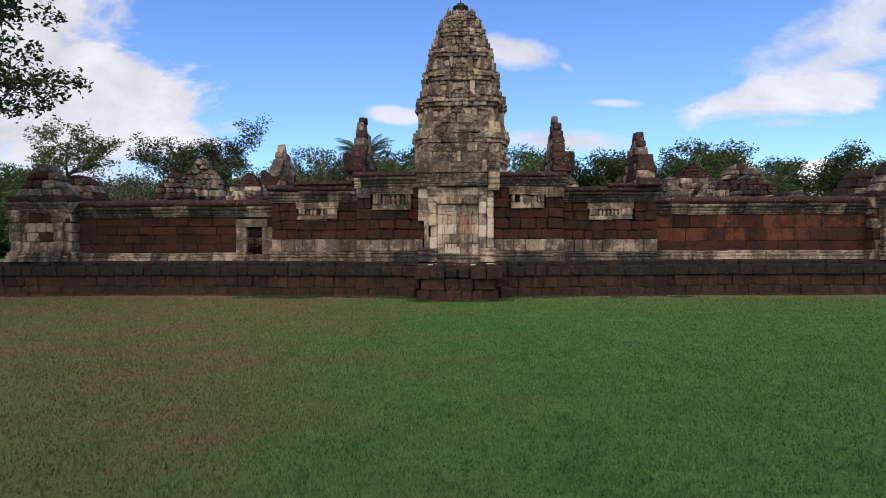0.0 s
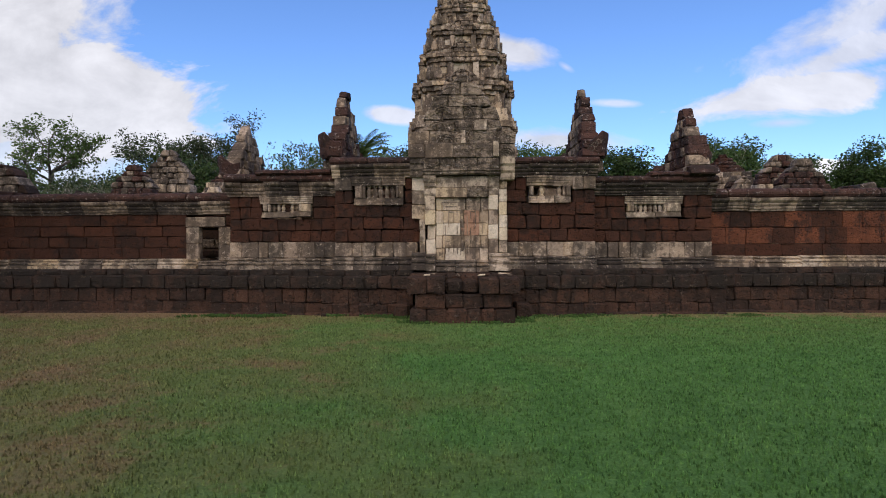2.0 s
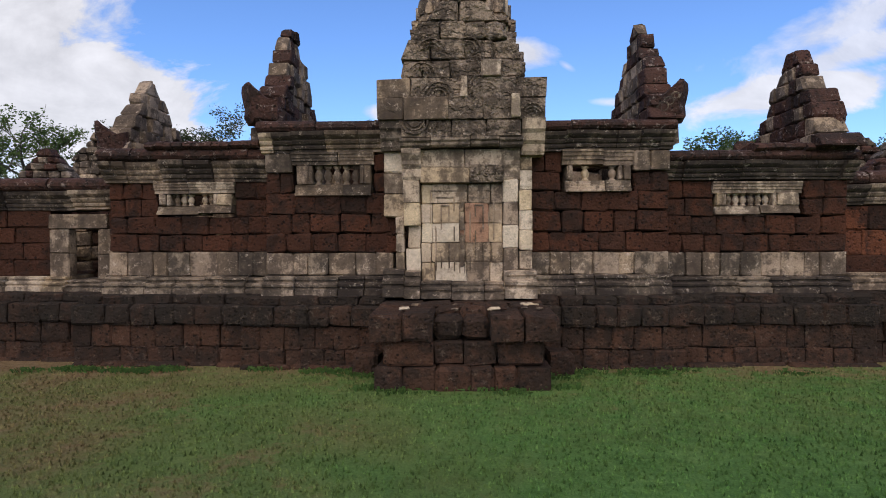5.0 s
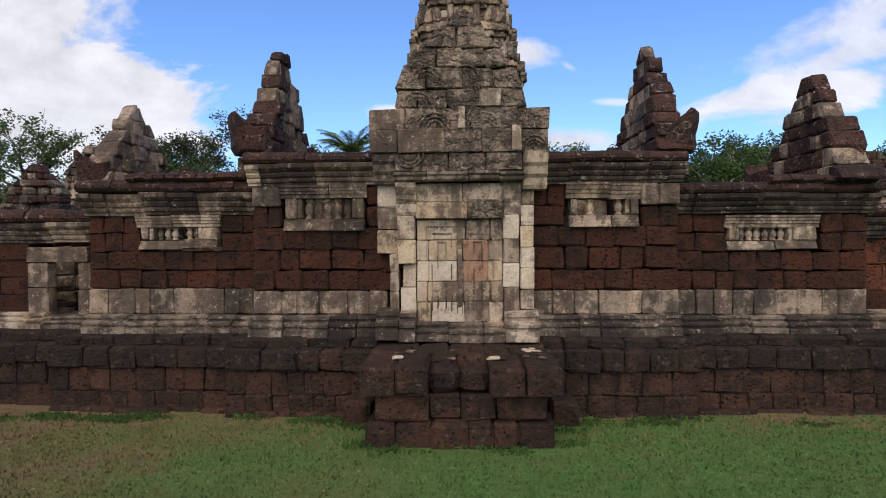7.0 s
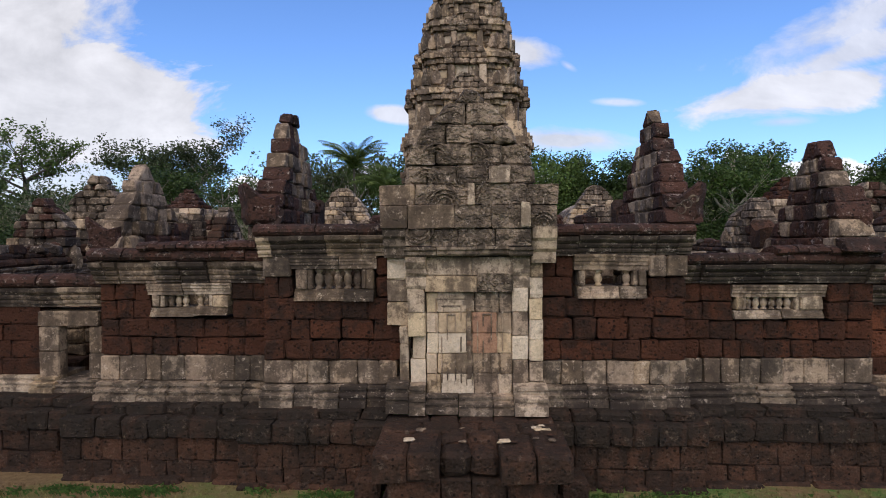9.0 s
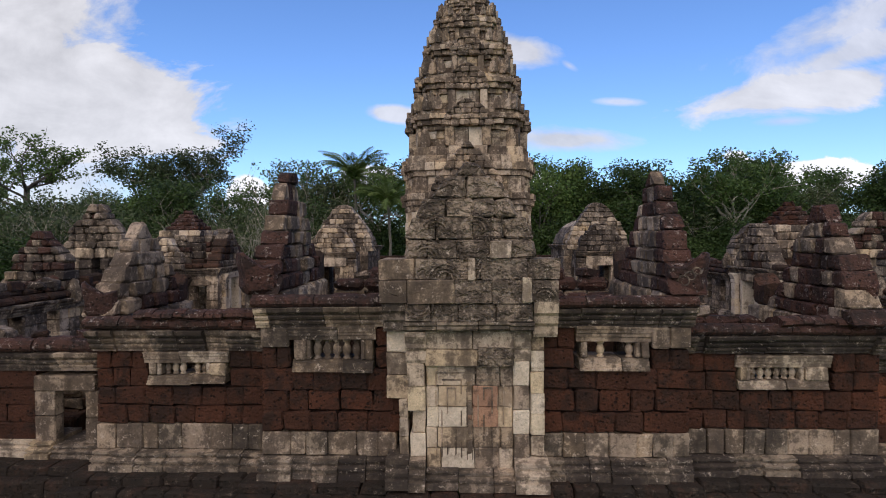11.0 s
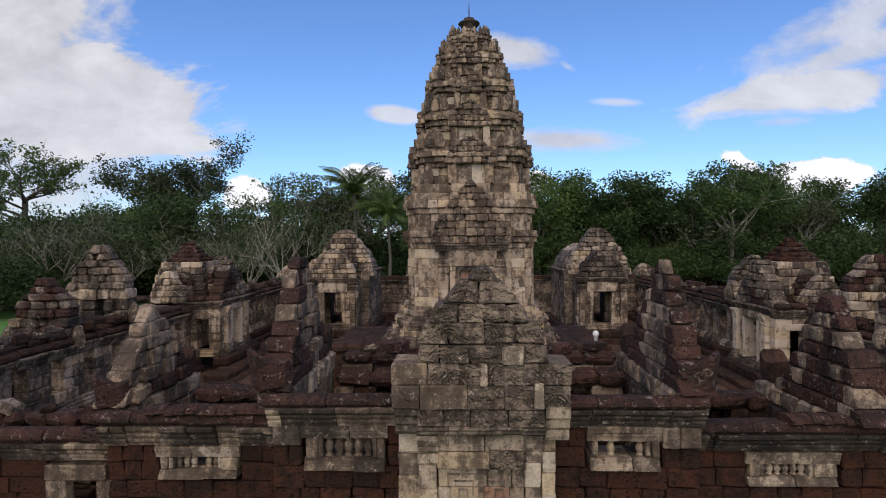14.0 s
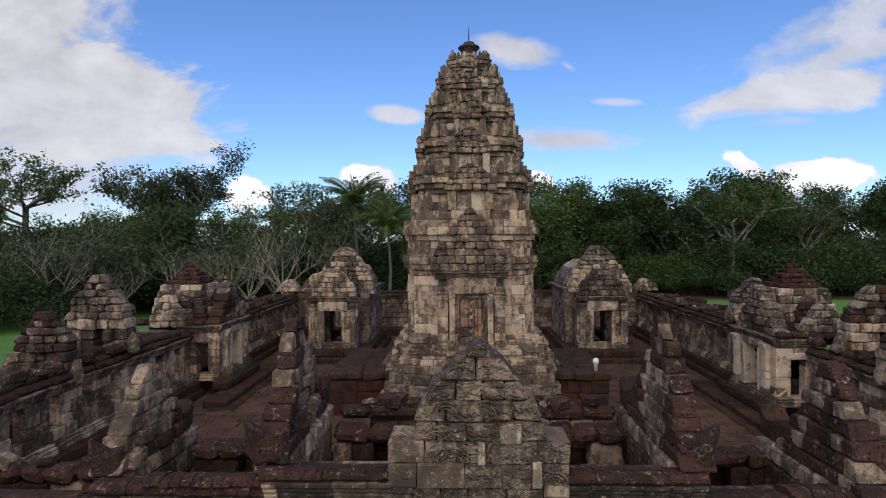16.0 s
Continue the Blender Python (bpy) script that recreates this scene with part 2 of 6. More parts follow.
def simple_noise_material(name, a, b, scale, rough=0.85, bump=0.3, island=False, trans=0.0):
    m = bpy.data.materials.new(name)
    m.use_nodes = True
    N, L = m.node_tree.nodes, m.node_tree.links
    bsdf = N["Principled BSDF"]
    bsdf.inputs["Roughness"].default_value = rough
    bsdf.inputs["Specular IOR Level"].default_value = 0.25
    geo, oi = N.new("ShaderNodeNewGeometry"), N.new("ShaderNodeObjectInfo")
    n = N.new("ShaderNodeTexNoise")
    n.inputs["Scale"].default_value, n.inputs["Detail"].default_value = scale, 6
    L.new(geo.outputs["Position"], n.inputs["Vector"])
    fac = n.outputs["Fac"]
    if island:
        ad = N.new("ShaderNodeMath")
        ad.operation = "MULTIPLY_ADD"
        L.new(geo.outputs["Random Per Island"], ad.inputs[0])
        ad.inputs[1].default_value = 0.5
        L.new(fac, ad.inputs[2])
        ad2 = N.new("ShaderNodeMath")
        ad2.operation = "MULTIPLY_ADD"
        L.new(oi.outputs["Random"], ad2.inputs[0])
        ad2.inputs[1].default_value = 0.4
        L.new(ad.outputs[0], ad2.inputs[2])
        sb = N.new("ShaderNodeMath")
        sb.operation = "SUBTRACT"
        L.new(ad2.outputs[0], sb.inputs[0])
        sb.inputs[1].default_value = 0.42
        fac = sb.outputs[0]
    r = ramp_node(N, [(0.2, a), (0.8, b)])
    L.new(fac, r.inputs[0])
    L.new(r.outputs[0], bsdf.inputs["Base Color"])
    if trans:
        out = N["Material Output"]
        tr = N.new("ShaderNodeBsdfTranslucent")
        L.new(r.outputs[0], tr.inputs["Color"])
        mx = N.new("ShaderNodeMixShader")
        mx.inputs[0].default_value = trans
        L.new(bsdf.outputs[0], mx.inputs[1]), L.new(tr.outputs[0], mx.inputs[2])
        L.new(mx.outputs[0], out.inputs[0])
    if bump:
        bp = N.new("ShaderNodeBump")
        bp.inputs["Strength"].default_value, bp.inputs["Distance"].default_value = bump, 0.03
        L.new(n.outputs["Fac"], bp.inputs["Height"])
        L.new(bp.outputs[0], bsdf.inputs["Normal"])
    return m


BARK = simple_noise_material("bark", (0.060, 0.051, 0.042), (0.144, 0.126, 0.108), 6, 0.9, 0.6)
BARK_PALE = simple_noise_material("pale_bark", (0.172, 0.149, 0.124), (0.310, 0.276, 0.230), 5, 0.9, 0.5)
LEAF_DARK = simple_noise_material("leaf_dark", (0.015, 0.030, 0.008), (0.054, 0.086, 0.022), 0.5, 0.6, 0, True, 0.2)
LEAF_MID = simple_noise_material("leaf_mid", (0.035, 0.065, 0.017), (0.097, 0.144, 0.037), 0.5, 0.6, 0, True, 0.25)
LEAF_DUSTY = simple_noise_material("leaf_dusty", (0.035, 0.051, 0.022), (0.092, 0.110, 0.049), 0.5, 0.65, 0, True, 0.25)
LEAF_PALM = simple_noise_material("leaf_palm", (0.06, 0.09, 0.026), (0.13, 0.17, 0.05), 0.8, 0.55, 0, True, 0.25)
LEAF_WEED = simple_noise_material("leaf_weed", (0.05, 0.10, 0.025), (0.12, 0.20, 0.05), 6, 0.7, 0, True, 0.2)
LEAF_NEAR = simple_noise_material("leaf_near", (0.012, 0.032, 0.010), (0.04, 0.085, 0.02), 1.5, 0.5, 0, True, 0.2)
METAL_DARK = simple_noise_material("dark_metal", (0.03, 0.03, 0.03), (0.06, 0.055, 0.05), 5, 0.5, 0.1)
WHITE_PAINT = simple_noise_material("white_plaster", (0.62, 0.62, 0.6), (0.78, 0.78, 0.76), 8, 0.6, 0.1)


def lawn_material(name, blades):
    m = bpy.data.materials.new(name)
    m.use_nodes = True
    N, L = m.node_tree.nodes, m.node_tree.links
    bsdf = N["Principled BSDF"]
    bsdf.inputs["Roughness"].default_value = 0.95
    bsdf.inputs["Specular IOR Level"].default_value = 0.1
    geo = N.new("ShaderNodeNewGeometry")
    sep = N.new("ShaderNodeSeparateXYZ")
    L.new(geo.outputs["Position"], sep.inputs[0])

    def nz(scale, detail=6, rough=0.6):
        n = N.new("ShaderNodeTexNoise")
        n.inputs["Scale"].default_value, n.inputs["Detail"].default_value, n.inputs["Roughness"].default_value = scale, detail, rough
        L.new(geo.outputs["Position"], n.inputs["Vector"])
        return n.outputs["Fac"]

    def M(op, a, b=None, c=None, clamp=False):
        n = N.new("ShaderNodeMath")
        n.operation, n.use_clamp = op, clamp
        for i, v in enumerate((a, b, c)):
            if v is None:
                continue
            if hasattr(v, "links"):
                L.new(v, n.inputs[i])
            else:
                n.inputs[i].default_value = v
        return n.outputs[0]

    def mix(fac, a, b):
        n = N.new("ShaderNodeMix")
        n.data_type = "RGBA"
        for sock, v in ((n.inputs[0], fac), (n.inputs[6], a), (n.inputs[7], b)):
            if hasattr(v, "links"):
                L.new(v, sock)
            else:
                sock.default_value = (*v, 1)
        return n.outputs[2]

    green = ramp_node(N, [(0.3, (0.060, 0.140, 0.036)), (0.5, (0.110, 0.236, 0.061)), (0.7, (0.185, 0.330, 0.095))])
    L.new(M("ADD", M("ADD", M("MULTIPLY", nz(1.1), 0.35), M("MULTIPLY", nz(5.5, 5, 0.7), 0.5)), M("MULTIPLY_ADD", nz(30, 4, 0.7), 0.55, -0.2)), green.inputs[0])
    dull = ramp_node(N, [(0.3, (0.125, 0.150, 0.048)), (0.7, (0.26, 0.265, 0.100))])
    L.new(M("ADD", M("MULTIPLY", nz(1.3), 0.4), M("MULTIPLY", nz(26, 4, 0.7), 0.6)), dull.inputs[0])
    soil = ramp_node(N, [(0.3, (0.19, 0.125, 0.064)), (0.7, (0.34, 0.235, 0.132))])
    L.new(nz(9, 6, 0.7), soil.inputs[0])
    worn = M("MULTIPLY_ADD", sep.outputs[0], -0.15, 0.15)          # trodden half of the lawn
    dry = M("ADD", worn, M("MULTIPLY_ADD", nz(0.35, 4), 2.4, -1.2), None, True)
    dry = M("MULTIPLY", dry, M("MULTIPLY_ADD", sep.outputs[1], -0.1, 3.4, True))   # only the lawn before the wall
    thin = M("MULTIPLY", M("MULTIPLY_ADD", sep.outputs[1], 0.16, -2.7, True), M("LESS_THAN", sep.outputs[1], 26.0))
    thin = M("MULTIPLY", thin, M("MULTIPLY_ADD", nz(1.6, 6, 0.7), 3.0, -0.95, True))
    dry = M("MAXIMUM", dry, M("MULTIPLY", thin, 0.85))
    col = mix(dry, green.outputs[0], dull.outputs[0])
    bare = M("ADD", M("MULTIPLY", dry, 0.22), M("ADD", M("MULTIPLY", nz(0.55, 5, 0.6), 0.75), M("MULTIPLY", nz(7, 4, 0.7), 0.35)))
    foot = M("MULTIPLY", M("SUBTRACT", sep.outputs[1], 22.3), 0.16, None, True)   # trodden strip under the wall
    foot = M("MULTIPLY", foot, M("LESS_THAN", sep.outputs[1], 26.0))
    bare = M("ADD", bare, foot)
    col = mix(M("MULTIPLY", M("SUBTRACT", bare, 0.715), 5.0, None, True), col, soil.outputs[0])
    litter = ramp_node(N, [(0.3, (0.035, 0.028, 0.016)), (0.7, (0.085, 0.065, 0.035))])
    L.new(nz(2.0, 8, 0.7), litter.inputs[0])
    wood = M("ADD", sep.outputs[1], M("MULTIPLY", nz(0.08, 4), 16.0))
    col = mix(M("MULTIPLY", M("SUBTRACT", wood, 108.0), 0.3, None, True), col, litter.outputs[0])
    if blades:
        n = N.new("ShaderNodeMix")
        n.data_type, n.blend_type = "RGBA", "MULTIPLY"
        n.inputs[0].default_value = 1.0
        L.new(col, n.inputs[6])
        L.new(M("MULTIPLY_ADD", geo.outputs["Random Per Island"], 0.9, 0.6), n.inputs[7])
        col = n.outputs[2]
    L.new(col, bsdf.inputs["Base Color"])
    bp = N.new("ShaderNodeBump")
    bp.inputs["Strength"].default_value, bp.inputs["Distance"].default_value = 1.0, 0.10
    L.new(M("ADD", nz(30, 5, 0.7), nz(5, 4)), bp.inputs["Height"])
    L.new(bp.outputs[0], bsdf.inputs["Normal"])
    return m


LAWN = lawn_material("lawn", False)
BLADES = lawn_material("grass_blades", True)


# ---- stone building helpers ----
def mesh_of(name, verts, faces, mats):
    me = bpy.data.meshes.new(name)
    me.from_pydata(verts, [], faces)
    for m in mats if isinstance(mats, (list, tuple)) else [mats]:
        me.materials.append(m)
    me.update()
    return me


def thing(name, label="", category="", group="", kind="", at=(0, 0, 0)):
    e = new(name)
    e.empty_display_size = 0.2
    e.location = at
    return tagged(e, label, category, group, kind)


def part(name, verts, faces, material, parent, label="", kind=""):
    ob = new(name, mesh_of(name, verts, faces, material))
    ob.parent = parent
    if parent.parent is None:
        ob.matrix_parent_inverse = Matrix.Translation(-parent.location)
    return tagged(ob, label, kind=kind)


def odd_stone(odd, mat, m, x, y, z):
    """Kind of one stone: a second kind comes in patches, as repairs and fallen facings leave it."""
    if not odd:
        return mat
    p = m @ Vector((x, y, z))
    g = noise.noise(p * 0.62) * 1.3 + RNG.uniform(-0.33, 0.33)
    return odd[1] if g > 0.37 * math.log((1 - odd[0]) / odd[0]) / 1.7 else mat


CORNERS = [(sx, sy, sz) for sx in (-1, 1) for sy in (-1, 1) for sz in (-1, 1)]


def chamfer_topology():
    idx = {c: 3 * i for i, c in enumerate(CORNERS)}
    faces = []
    for ax in range(3):
        o = [a for a in range(3) if a != ax]
        for s in (-1, 1):
            ring = []
            for p, q in ((-1, -1), (1, -1), (1, 1), (-1, 1)):
                c = [0, 0, 0]
                c[ax], c[o[0]], c[o[1]] = s, p, q
                ring.append(idx[tuple(c)] + ax)
            faces.append(ring)
        for p in (-1, 1):
            for q in (-1, 1):
                c0, c1 = [0, 0, 0], [0, 0, 0]
                c0[ax], c1[ax] = -1, 1
                for c in (c0, c1):
                    c[o[0]], c[o[1]] = p, q
                a, b = idx[tuple(c0)], idx[tuple(c1)]
                faces.append([a + o[0], b + o[0], b + o[1], a + o[1]])
    for c in CORNERS:
        faces.append([idx[c], idx[c] + 1, idx[c] + 2])
    pts = chamfer_points(1, 1, 1, 0.1)
    out = []
    for f in faces:
        p = [Vector(pts[i]) for i in f]
        n = (p[1] - p[0]).cross(p[2] - p[0])
        c = sum(p, Vector()) / len(p)
        out.append(f if n.dot(c) > 0 else f[::-1])
    return out


def chamfer_points(w, d, h, c, jit=0.0, rng=None):
    pts = []
    for sx, sy, sz in CORNERS:
        w2, d2, h2 = w / 2, d / 2, h / 2
        k = c * (rng.uniform(0.5, 1.7) if rng else 1)
        k = min(k, w2 * 0.8, d2 * 0.8, h2 * 0.8)
        for p in ((w2, d2 - k, h2 - k), (w2 - k, d2, h2 - k), (w2 - k, d2 - k, h2)):
            q = (p[0] * sx, p[1] * sy, p[2] * sz)
            if rng:
                q = tuple(v + rng.uniform(-jit, jit) for v in q)
            pts.append(q)
    return pts


def sheared(pts, w, h, shear):
    """Pulls the upper ends of a stone in or out, for sloping edges."""
    if shear == (0.0, 0.0):
        return pts
    return [(x + (z / h + 0.5) * (shear[0] if x < 0 else shear[1]), y, z) for x, y, z in pts]


BOX = chamfer_topology()
RNG = random.Random(7)
CACHE = {}


class Masonry:
    """Lays stones for one thing or part: as objects of their own, or joined into one mesh per material."""

    def __init__(self, parent, frame_m=None, joined=False, name="stone_block", chamfer=0.03, jit=0.012):
        self.parent, self.m, self.joined, self.name = parent, frame_m or Matrix(), joined, name
        self.chamfer, self.jit = chamfer, jit
        self.bag = {}

    def stone(self, x0, x1, y0, y1, z0, z1, mat, name=None, tilt=0.0, gap=0.008, chamfer=None, jit=None, shear=(0.0, 0.0)):
        w, d, h = x1 - x0 - gap, y1 - y0, z1 - z0 - gap
        c, j = chamfer or self.chamfer, self.jit if jit is None else jit
        centre = Vector(((x0 + x1) / 2, (y0 + y1) / 2, (z0 + z1) / 2))
        tr = self.m @ Matrix.Translation(centre)
        if tilt:
            tr = tr @ Matrix.Rotation(tilt, 4, "Y")
        if self.joined:
            self.add(sheared(chamfer_points(w, d, h, c, j, RNG), w, h, shear), BOX, tr, mat)
            return None
        q = tuple(max(1, round(v / 0.06)) for v in (w, d, h))
        shear = tuple(round(v / 0.05) * 0.05 for v in shear)
        key = (q, round(c, 3), round(j, 3), mat.name, RNG.randrange(2), shear)
        if key not in CACHE:
            CACHE[key] = mesh_of(self.name, sheared(chamfer_points(*(v * 0.06 for v in q), c, j, RNG), q[0] * 0.06, q[2] * 0.06, shear), BOX, mat)
        ob = new(name or self.name, CACHE[key])
        ob.parent = self.parent
        sc = Matrix.Diagonal((w / (q[0] * 0.06), d / (q[1] * 0.06), h / (q[2] * 0.06), 1))
        ob.matrix_basis = tr @ sc
        return ob

    def add(self, verts, faces, tr, mat):
        V, F = self.bag.setdefault(mat.name, ([], []))
        n = len(V)
        V.extend(tuple(tr @ Vector(v)) for v in verts)
        F.extend([i + n for i in f] for f in faces)

    def piece(self, verts, faces, tr, mat, name, label=""):
        """Any other shaped stone."""
        if self.joined:
            return self.add(verts, faces, self.m @ tr, mat)
        ob = new(name, mesh_of(name, verts, faces, mat))
        ob.parent = self.parent
        ob.matrix_basis = self.m @ tr
        return tagged(ob, label)

    def finish(self, name="stonework"):
        for k, (V, F) in self.bag.items():
            ob = new(name, mesh_of(name, V, F, bpy.data.materials[k]))
            ob.parent = self.parent
            tagged(ob, kind="stuff")
        self.bag = {}
        return self

    def course(self, x0, x1, yf, depth, z0, z1, mat, wr=(0.5, 0.9), holes=(), uneven=0.02, chamfer=None, jit=None, odd=None, slope=0.0):
        """One row of stones with its face at yf; holes: (x0, x1, z0, z1) left open; odd: (chance, material)."""
        spans = [(x0, x1)]
        for hx0, hx1, hz0, hz1 in holes:
            if hz1 > z0 + 0.06 and hz0 < z1 - 0.06:
                nxt = []
                for a, b in spans:
                    if hx1 <= a or hx0 >= b:
                        nxt.append((a, b))
                    else:
                        nxt += [s for s in ((a, hx0), (hx1, b)) if s[1] - s[0] > 0.05]
                spans = nxt
        for a, b in spans:
            ws, tot = [], 0
            while tot < b - a:
                w = RNG.uniform(*wr)
                ws.append(w)
                tot += w
            k = (b - a) / tot if len(ws) < 2 or tot - (b - a) < ws[-1] / 2 else 0
            if not k:
                tot -= ws.pop()
                k = (b - a) / tot
            x = a
            for i, w in enumerate(ws):
                w *= k
                sh = (min(slope, w * 0.8) if i == 0 else 0.0, -min(slope, w * 0.8) if i == len(ws) - 1 else 0.0)
                if len(ws) == 1:
                    sh = (min(slope, w * 0.42), -min(slope, w * 0.42))
                p = RNG.uniform(-uneven, uneven)
                mm = odd_stone(odd, mat, self.m, x + w / 2, yf, z0)
                self.stone(x, x + w, yf + p, yf + depth, z0, z1, mm, chamfer=chamfer, jit=jit, shear=sh)
                x += w

    def wall(self, x0, x1, yf, depth, z0, z1, mat, rows, **kw):
        h = (z1 - z0) / rows
        zs = [z0] + [z0 + h * (i + RNG.uniform(-0.06, 0.06)) for i in range(1, rows)] + [z1]
        for a, b in zip(zs, zs[1:]):
            self.course(x0, x1, yf, depth, a, b, mat, **kw)

    def moulding(self, x0, x1, yf, depth, z0, z1, mat, profile, wr=(0.5, 0.9), odd=None, name="moulding_stone", uneven=0.015, back=1.0):
        """Row of stones with a moulded front; profile: (out, height) pairs, out in metres before yf, height 0 to 1."""
        x = x0
        while x < x1 - 0.02:
            w = min(RNG.uniform(*wr), x1 - x)
            if x1 - x - w < 0.25:
                w = x1 - x
            p, dz = RNG.uniform(-uneven, uneven) * 1.8, RNG.uniform(-0.018, 0.018)
            worn = RNG.choice((1.0, 1.0, 1.0, 0.92, 0.75, 0.55)) if back == 1.0 else 1.0
            ring = [(-(o * worn) + p, z0 + (z1 - z0) * t + dz) for o, t in profile] + [(depth * 0.75, z0 + (z1 - z0) * (0.5 + 0.5 * back) + dz), (depth, z0 + (z1 - z0) * back + dz), (depth, z0 + dz)]
            n, g = len(ring), 0.006
            V = [(-w / 2 + g, a, b) for a, b in ring] + [(w / 2 - g, a, b) for a, b in ring]
            F = [list(range(n))[::-1], [n + i for i in range(n)]] + [[i, (i + 1) % n, n + (i + 1) % n, n + i] for i in range(n)]
            F = [f[::-1] for f in F]
            mm = odd_stone(odd, mat, self.m, x + w / 2, yf, z0)
            self.piece(V, F, Matrix.Translation((x + w / 2, yf, 0)), mm, name)
            x += w

    def gable(self, xc, outline, yf, depth, mat, wr=(0.4, 0.8), row=0.4, odd=None, uneven=0.05, chamfer=0.05, thin=1.0):
        """Rows of stones that follow an outline of (height, half width) pairs; thin: share of the depth left at the top."""
        z, bottom, top = outline[0][0], outline[0][0], outline[-1][0]
        while z < top - 0.1:
            h = min(row * RNG.uniform(0.88, 1.15), top - z)
            if top - z - h < 0.12:
                h = top - z
            a, b = half_at(outline, z), half_at(outline, z + h)
            e, e2 = RNG.uniform(-0.09, 0.07), RNG.uniform(-0.07, 0.09)
            k = 1 - (1 - thin) * ((z + h / 2 - bottom) / (top - bottom)) ** 0.8
            y0 = yf + depth * (1 - k) / 2 + RNG.uniform(-0.03, 0.03)
            self.course(xc - a + min(e, a * 0.5), xc + a + max(e2, -a * 0.5), y0, depth * k, z, z + h, mat, wr, odd=odd, uneven=uneven * k, chamfer=chamfer, jit=0.02, slope=max(0.0, a - b) * RNG.uniform(0.6, 1.1))
            z += h


def half_at(outline, z):
    for (z0, a), (z1, b) in zip(outline, outline[1:]):
        if z0 <= z <= z1:
            return a + (b - a) * (z - z0) / (z1 - z0)
    return outline[-1][1]


def lathe(profile, seg=10):
    """Turned shape from (radius, height) pairs."""
    V = [(r * math.cos(2 * math.pi * i / seg), r * math.sin(2 * math.pi * i / seg), z) for r, z in profile for i in range(seg)]
    n = len(profile)
    F = [[k * seg + i, k * seg + (i + 1) % seg, (k + 1) * seg + (i + 1) % seg, (k + 1) * seg + i] for k in range(n - 1) for i in range(seg)]
    return V, F + [list(range(seg))[::-1], [(n - 1) * seg + i for i in range(seg)]]


def frame_at(x, y, turn):
    """Local frame of a wall: x along it, y into it, z up."""
    return pose(x, y, 0, 0, 0, turn)


CORNICE = [(0.0, 0.0), (0.05, 0.02), (0.05, 0.14), (0.11, 0.18), (0.13, 0.28), (0.10, 0.36), (0.16, 0.42), (0.20, 0.54), (0.17, 0.62), (0.23, 0.68), (0.30, 0.80), (0.32, 0.97), (0.28, 1.0)]
BASEMOULD = [(0.30, 0.0), (0.30, 0.32), (0.22, 0.35), (0.20, 0.43), (0.27, 0.48), (0.28, 0.60), (0.20, 0.66), (0.12, 0.69), (0.12, 0.79), (0.18, 0.83), (0.18, 0.95), (0.05, 0.97), (0.0, 1.0)]
ROLL = [(0.06, 0.0), (0.16, 0.12), (0.21, 0.35), (0.20, 0.6), (0.13, 0.85), (0.02, 1.0)]
PETAL = [(0.0, 0.0), (0.12, 0.05), (0.2, 0.3), (0.17, 0.65), (0.06, 0.9), (-0.06, 1.0)]
BALUSTER = [(0.075, 0), (0.085, 0.06), (0.06, 0.12), (0.05, 0.18), (0.08, 0.3), (0.092, 0.45), (0.085, 0.6), (0.055, 0.74), (0.05, 0.8), (0.08, 0.86), (0.09, 0.95), (0.08, 1.0)]


# ---- ground ----
AXIS = -0.15   # x of the temple's long axis


def grid_sheet(x0, x1, y0, y1, nx, ny, zfun):
    V = [(x0 + (x1 - x0) * i / nx, y0 + (y1 - y0) * j / ny, 0) for j in range(ny + 1) for i in range(nx + 1)]
    V = [(x, y, zfun(x, y)) for x, y, _ in V]
    F = [[j * (nx + 1) + i, j * (nx + 1) + i + 1, (j + 1) * (nx + 1) + i + 1, (j + 1) * (nx + 1) + i] for j in range(ny) for i in range(nx)]
    return V, F


def build_ground():
    def z(x, y):
        return 0.05 * noise.noise(Vector((x * 0.12, y * 0.12, 0.3))) - 0.03
    V, F = grid_sheet(-60, 60, -12, 60, 120, 72, z)
    R = 1500
    n = len(V)
    ring = [(-60, -12), (60, -12), (60, 60), (-60, 60)]
    V += [(x, y, -0.06) for x, y in ring] + [(-R, -R, -0.06), (R, -R, -0.06), (R, R, -0.06), (-R, R, -0.06)]
    F += [[n + i, n + 4 + i, n + 4 + (i + 1) % 4, n + (i + 1) % 4] for i in range(4)]
    ob = new("ground", mesh_of("ground", V, F, LAWN))
    for p in ob.data.polygons:
        p.use_smooth = True
    tagged(ob, "mown green lawn with worn brown earth patches", "ground", kind="structure")


build_ground()


# ---- the plinth of the western side ----
def plinth_run(parent, x0, x1, yf, back):
    w = Masonry(parent, chamfer=0.026, jit=0.022, name="laterite_block")
    w.wall(x0, x1, yf + 0.10, 0.7, -0.1, 0.82, LATERITE_DARK, 2, wr=(0.34, 0.66), uneven=0.016)
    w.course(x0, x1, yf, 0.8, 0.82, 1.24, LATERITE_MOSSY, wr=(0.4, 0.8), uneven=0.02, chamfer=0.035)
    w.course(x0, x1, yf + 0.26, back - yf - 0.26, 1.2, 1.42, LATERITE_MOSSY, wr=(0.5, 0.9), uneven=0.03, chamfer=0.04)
    w.course(x0, x1, yf - 0.06, 0.3, -0.15, 0.05, LATERITE_DARK, wr=(0.5, 1.2), uneven=0.08, chamfer=0.06)
    return w


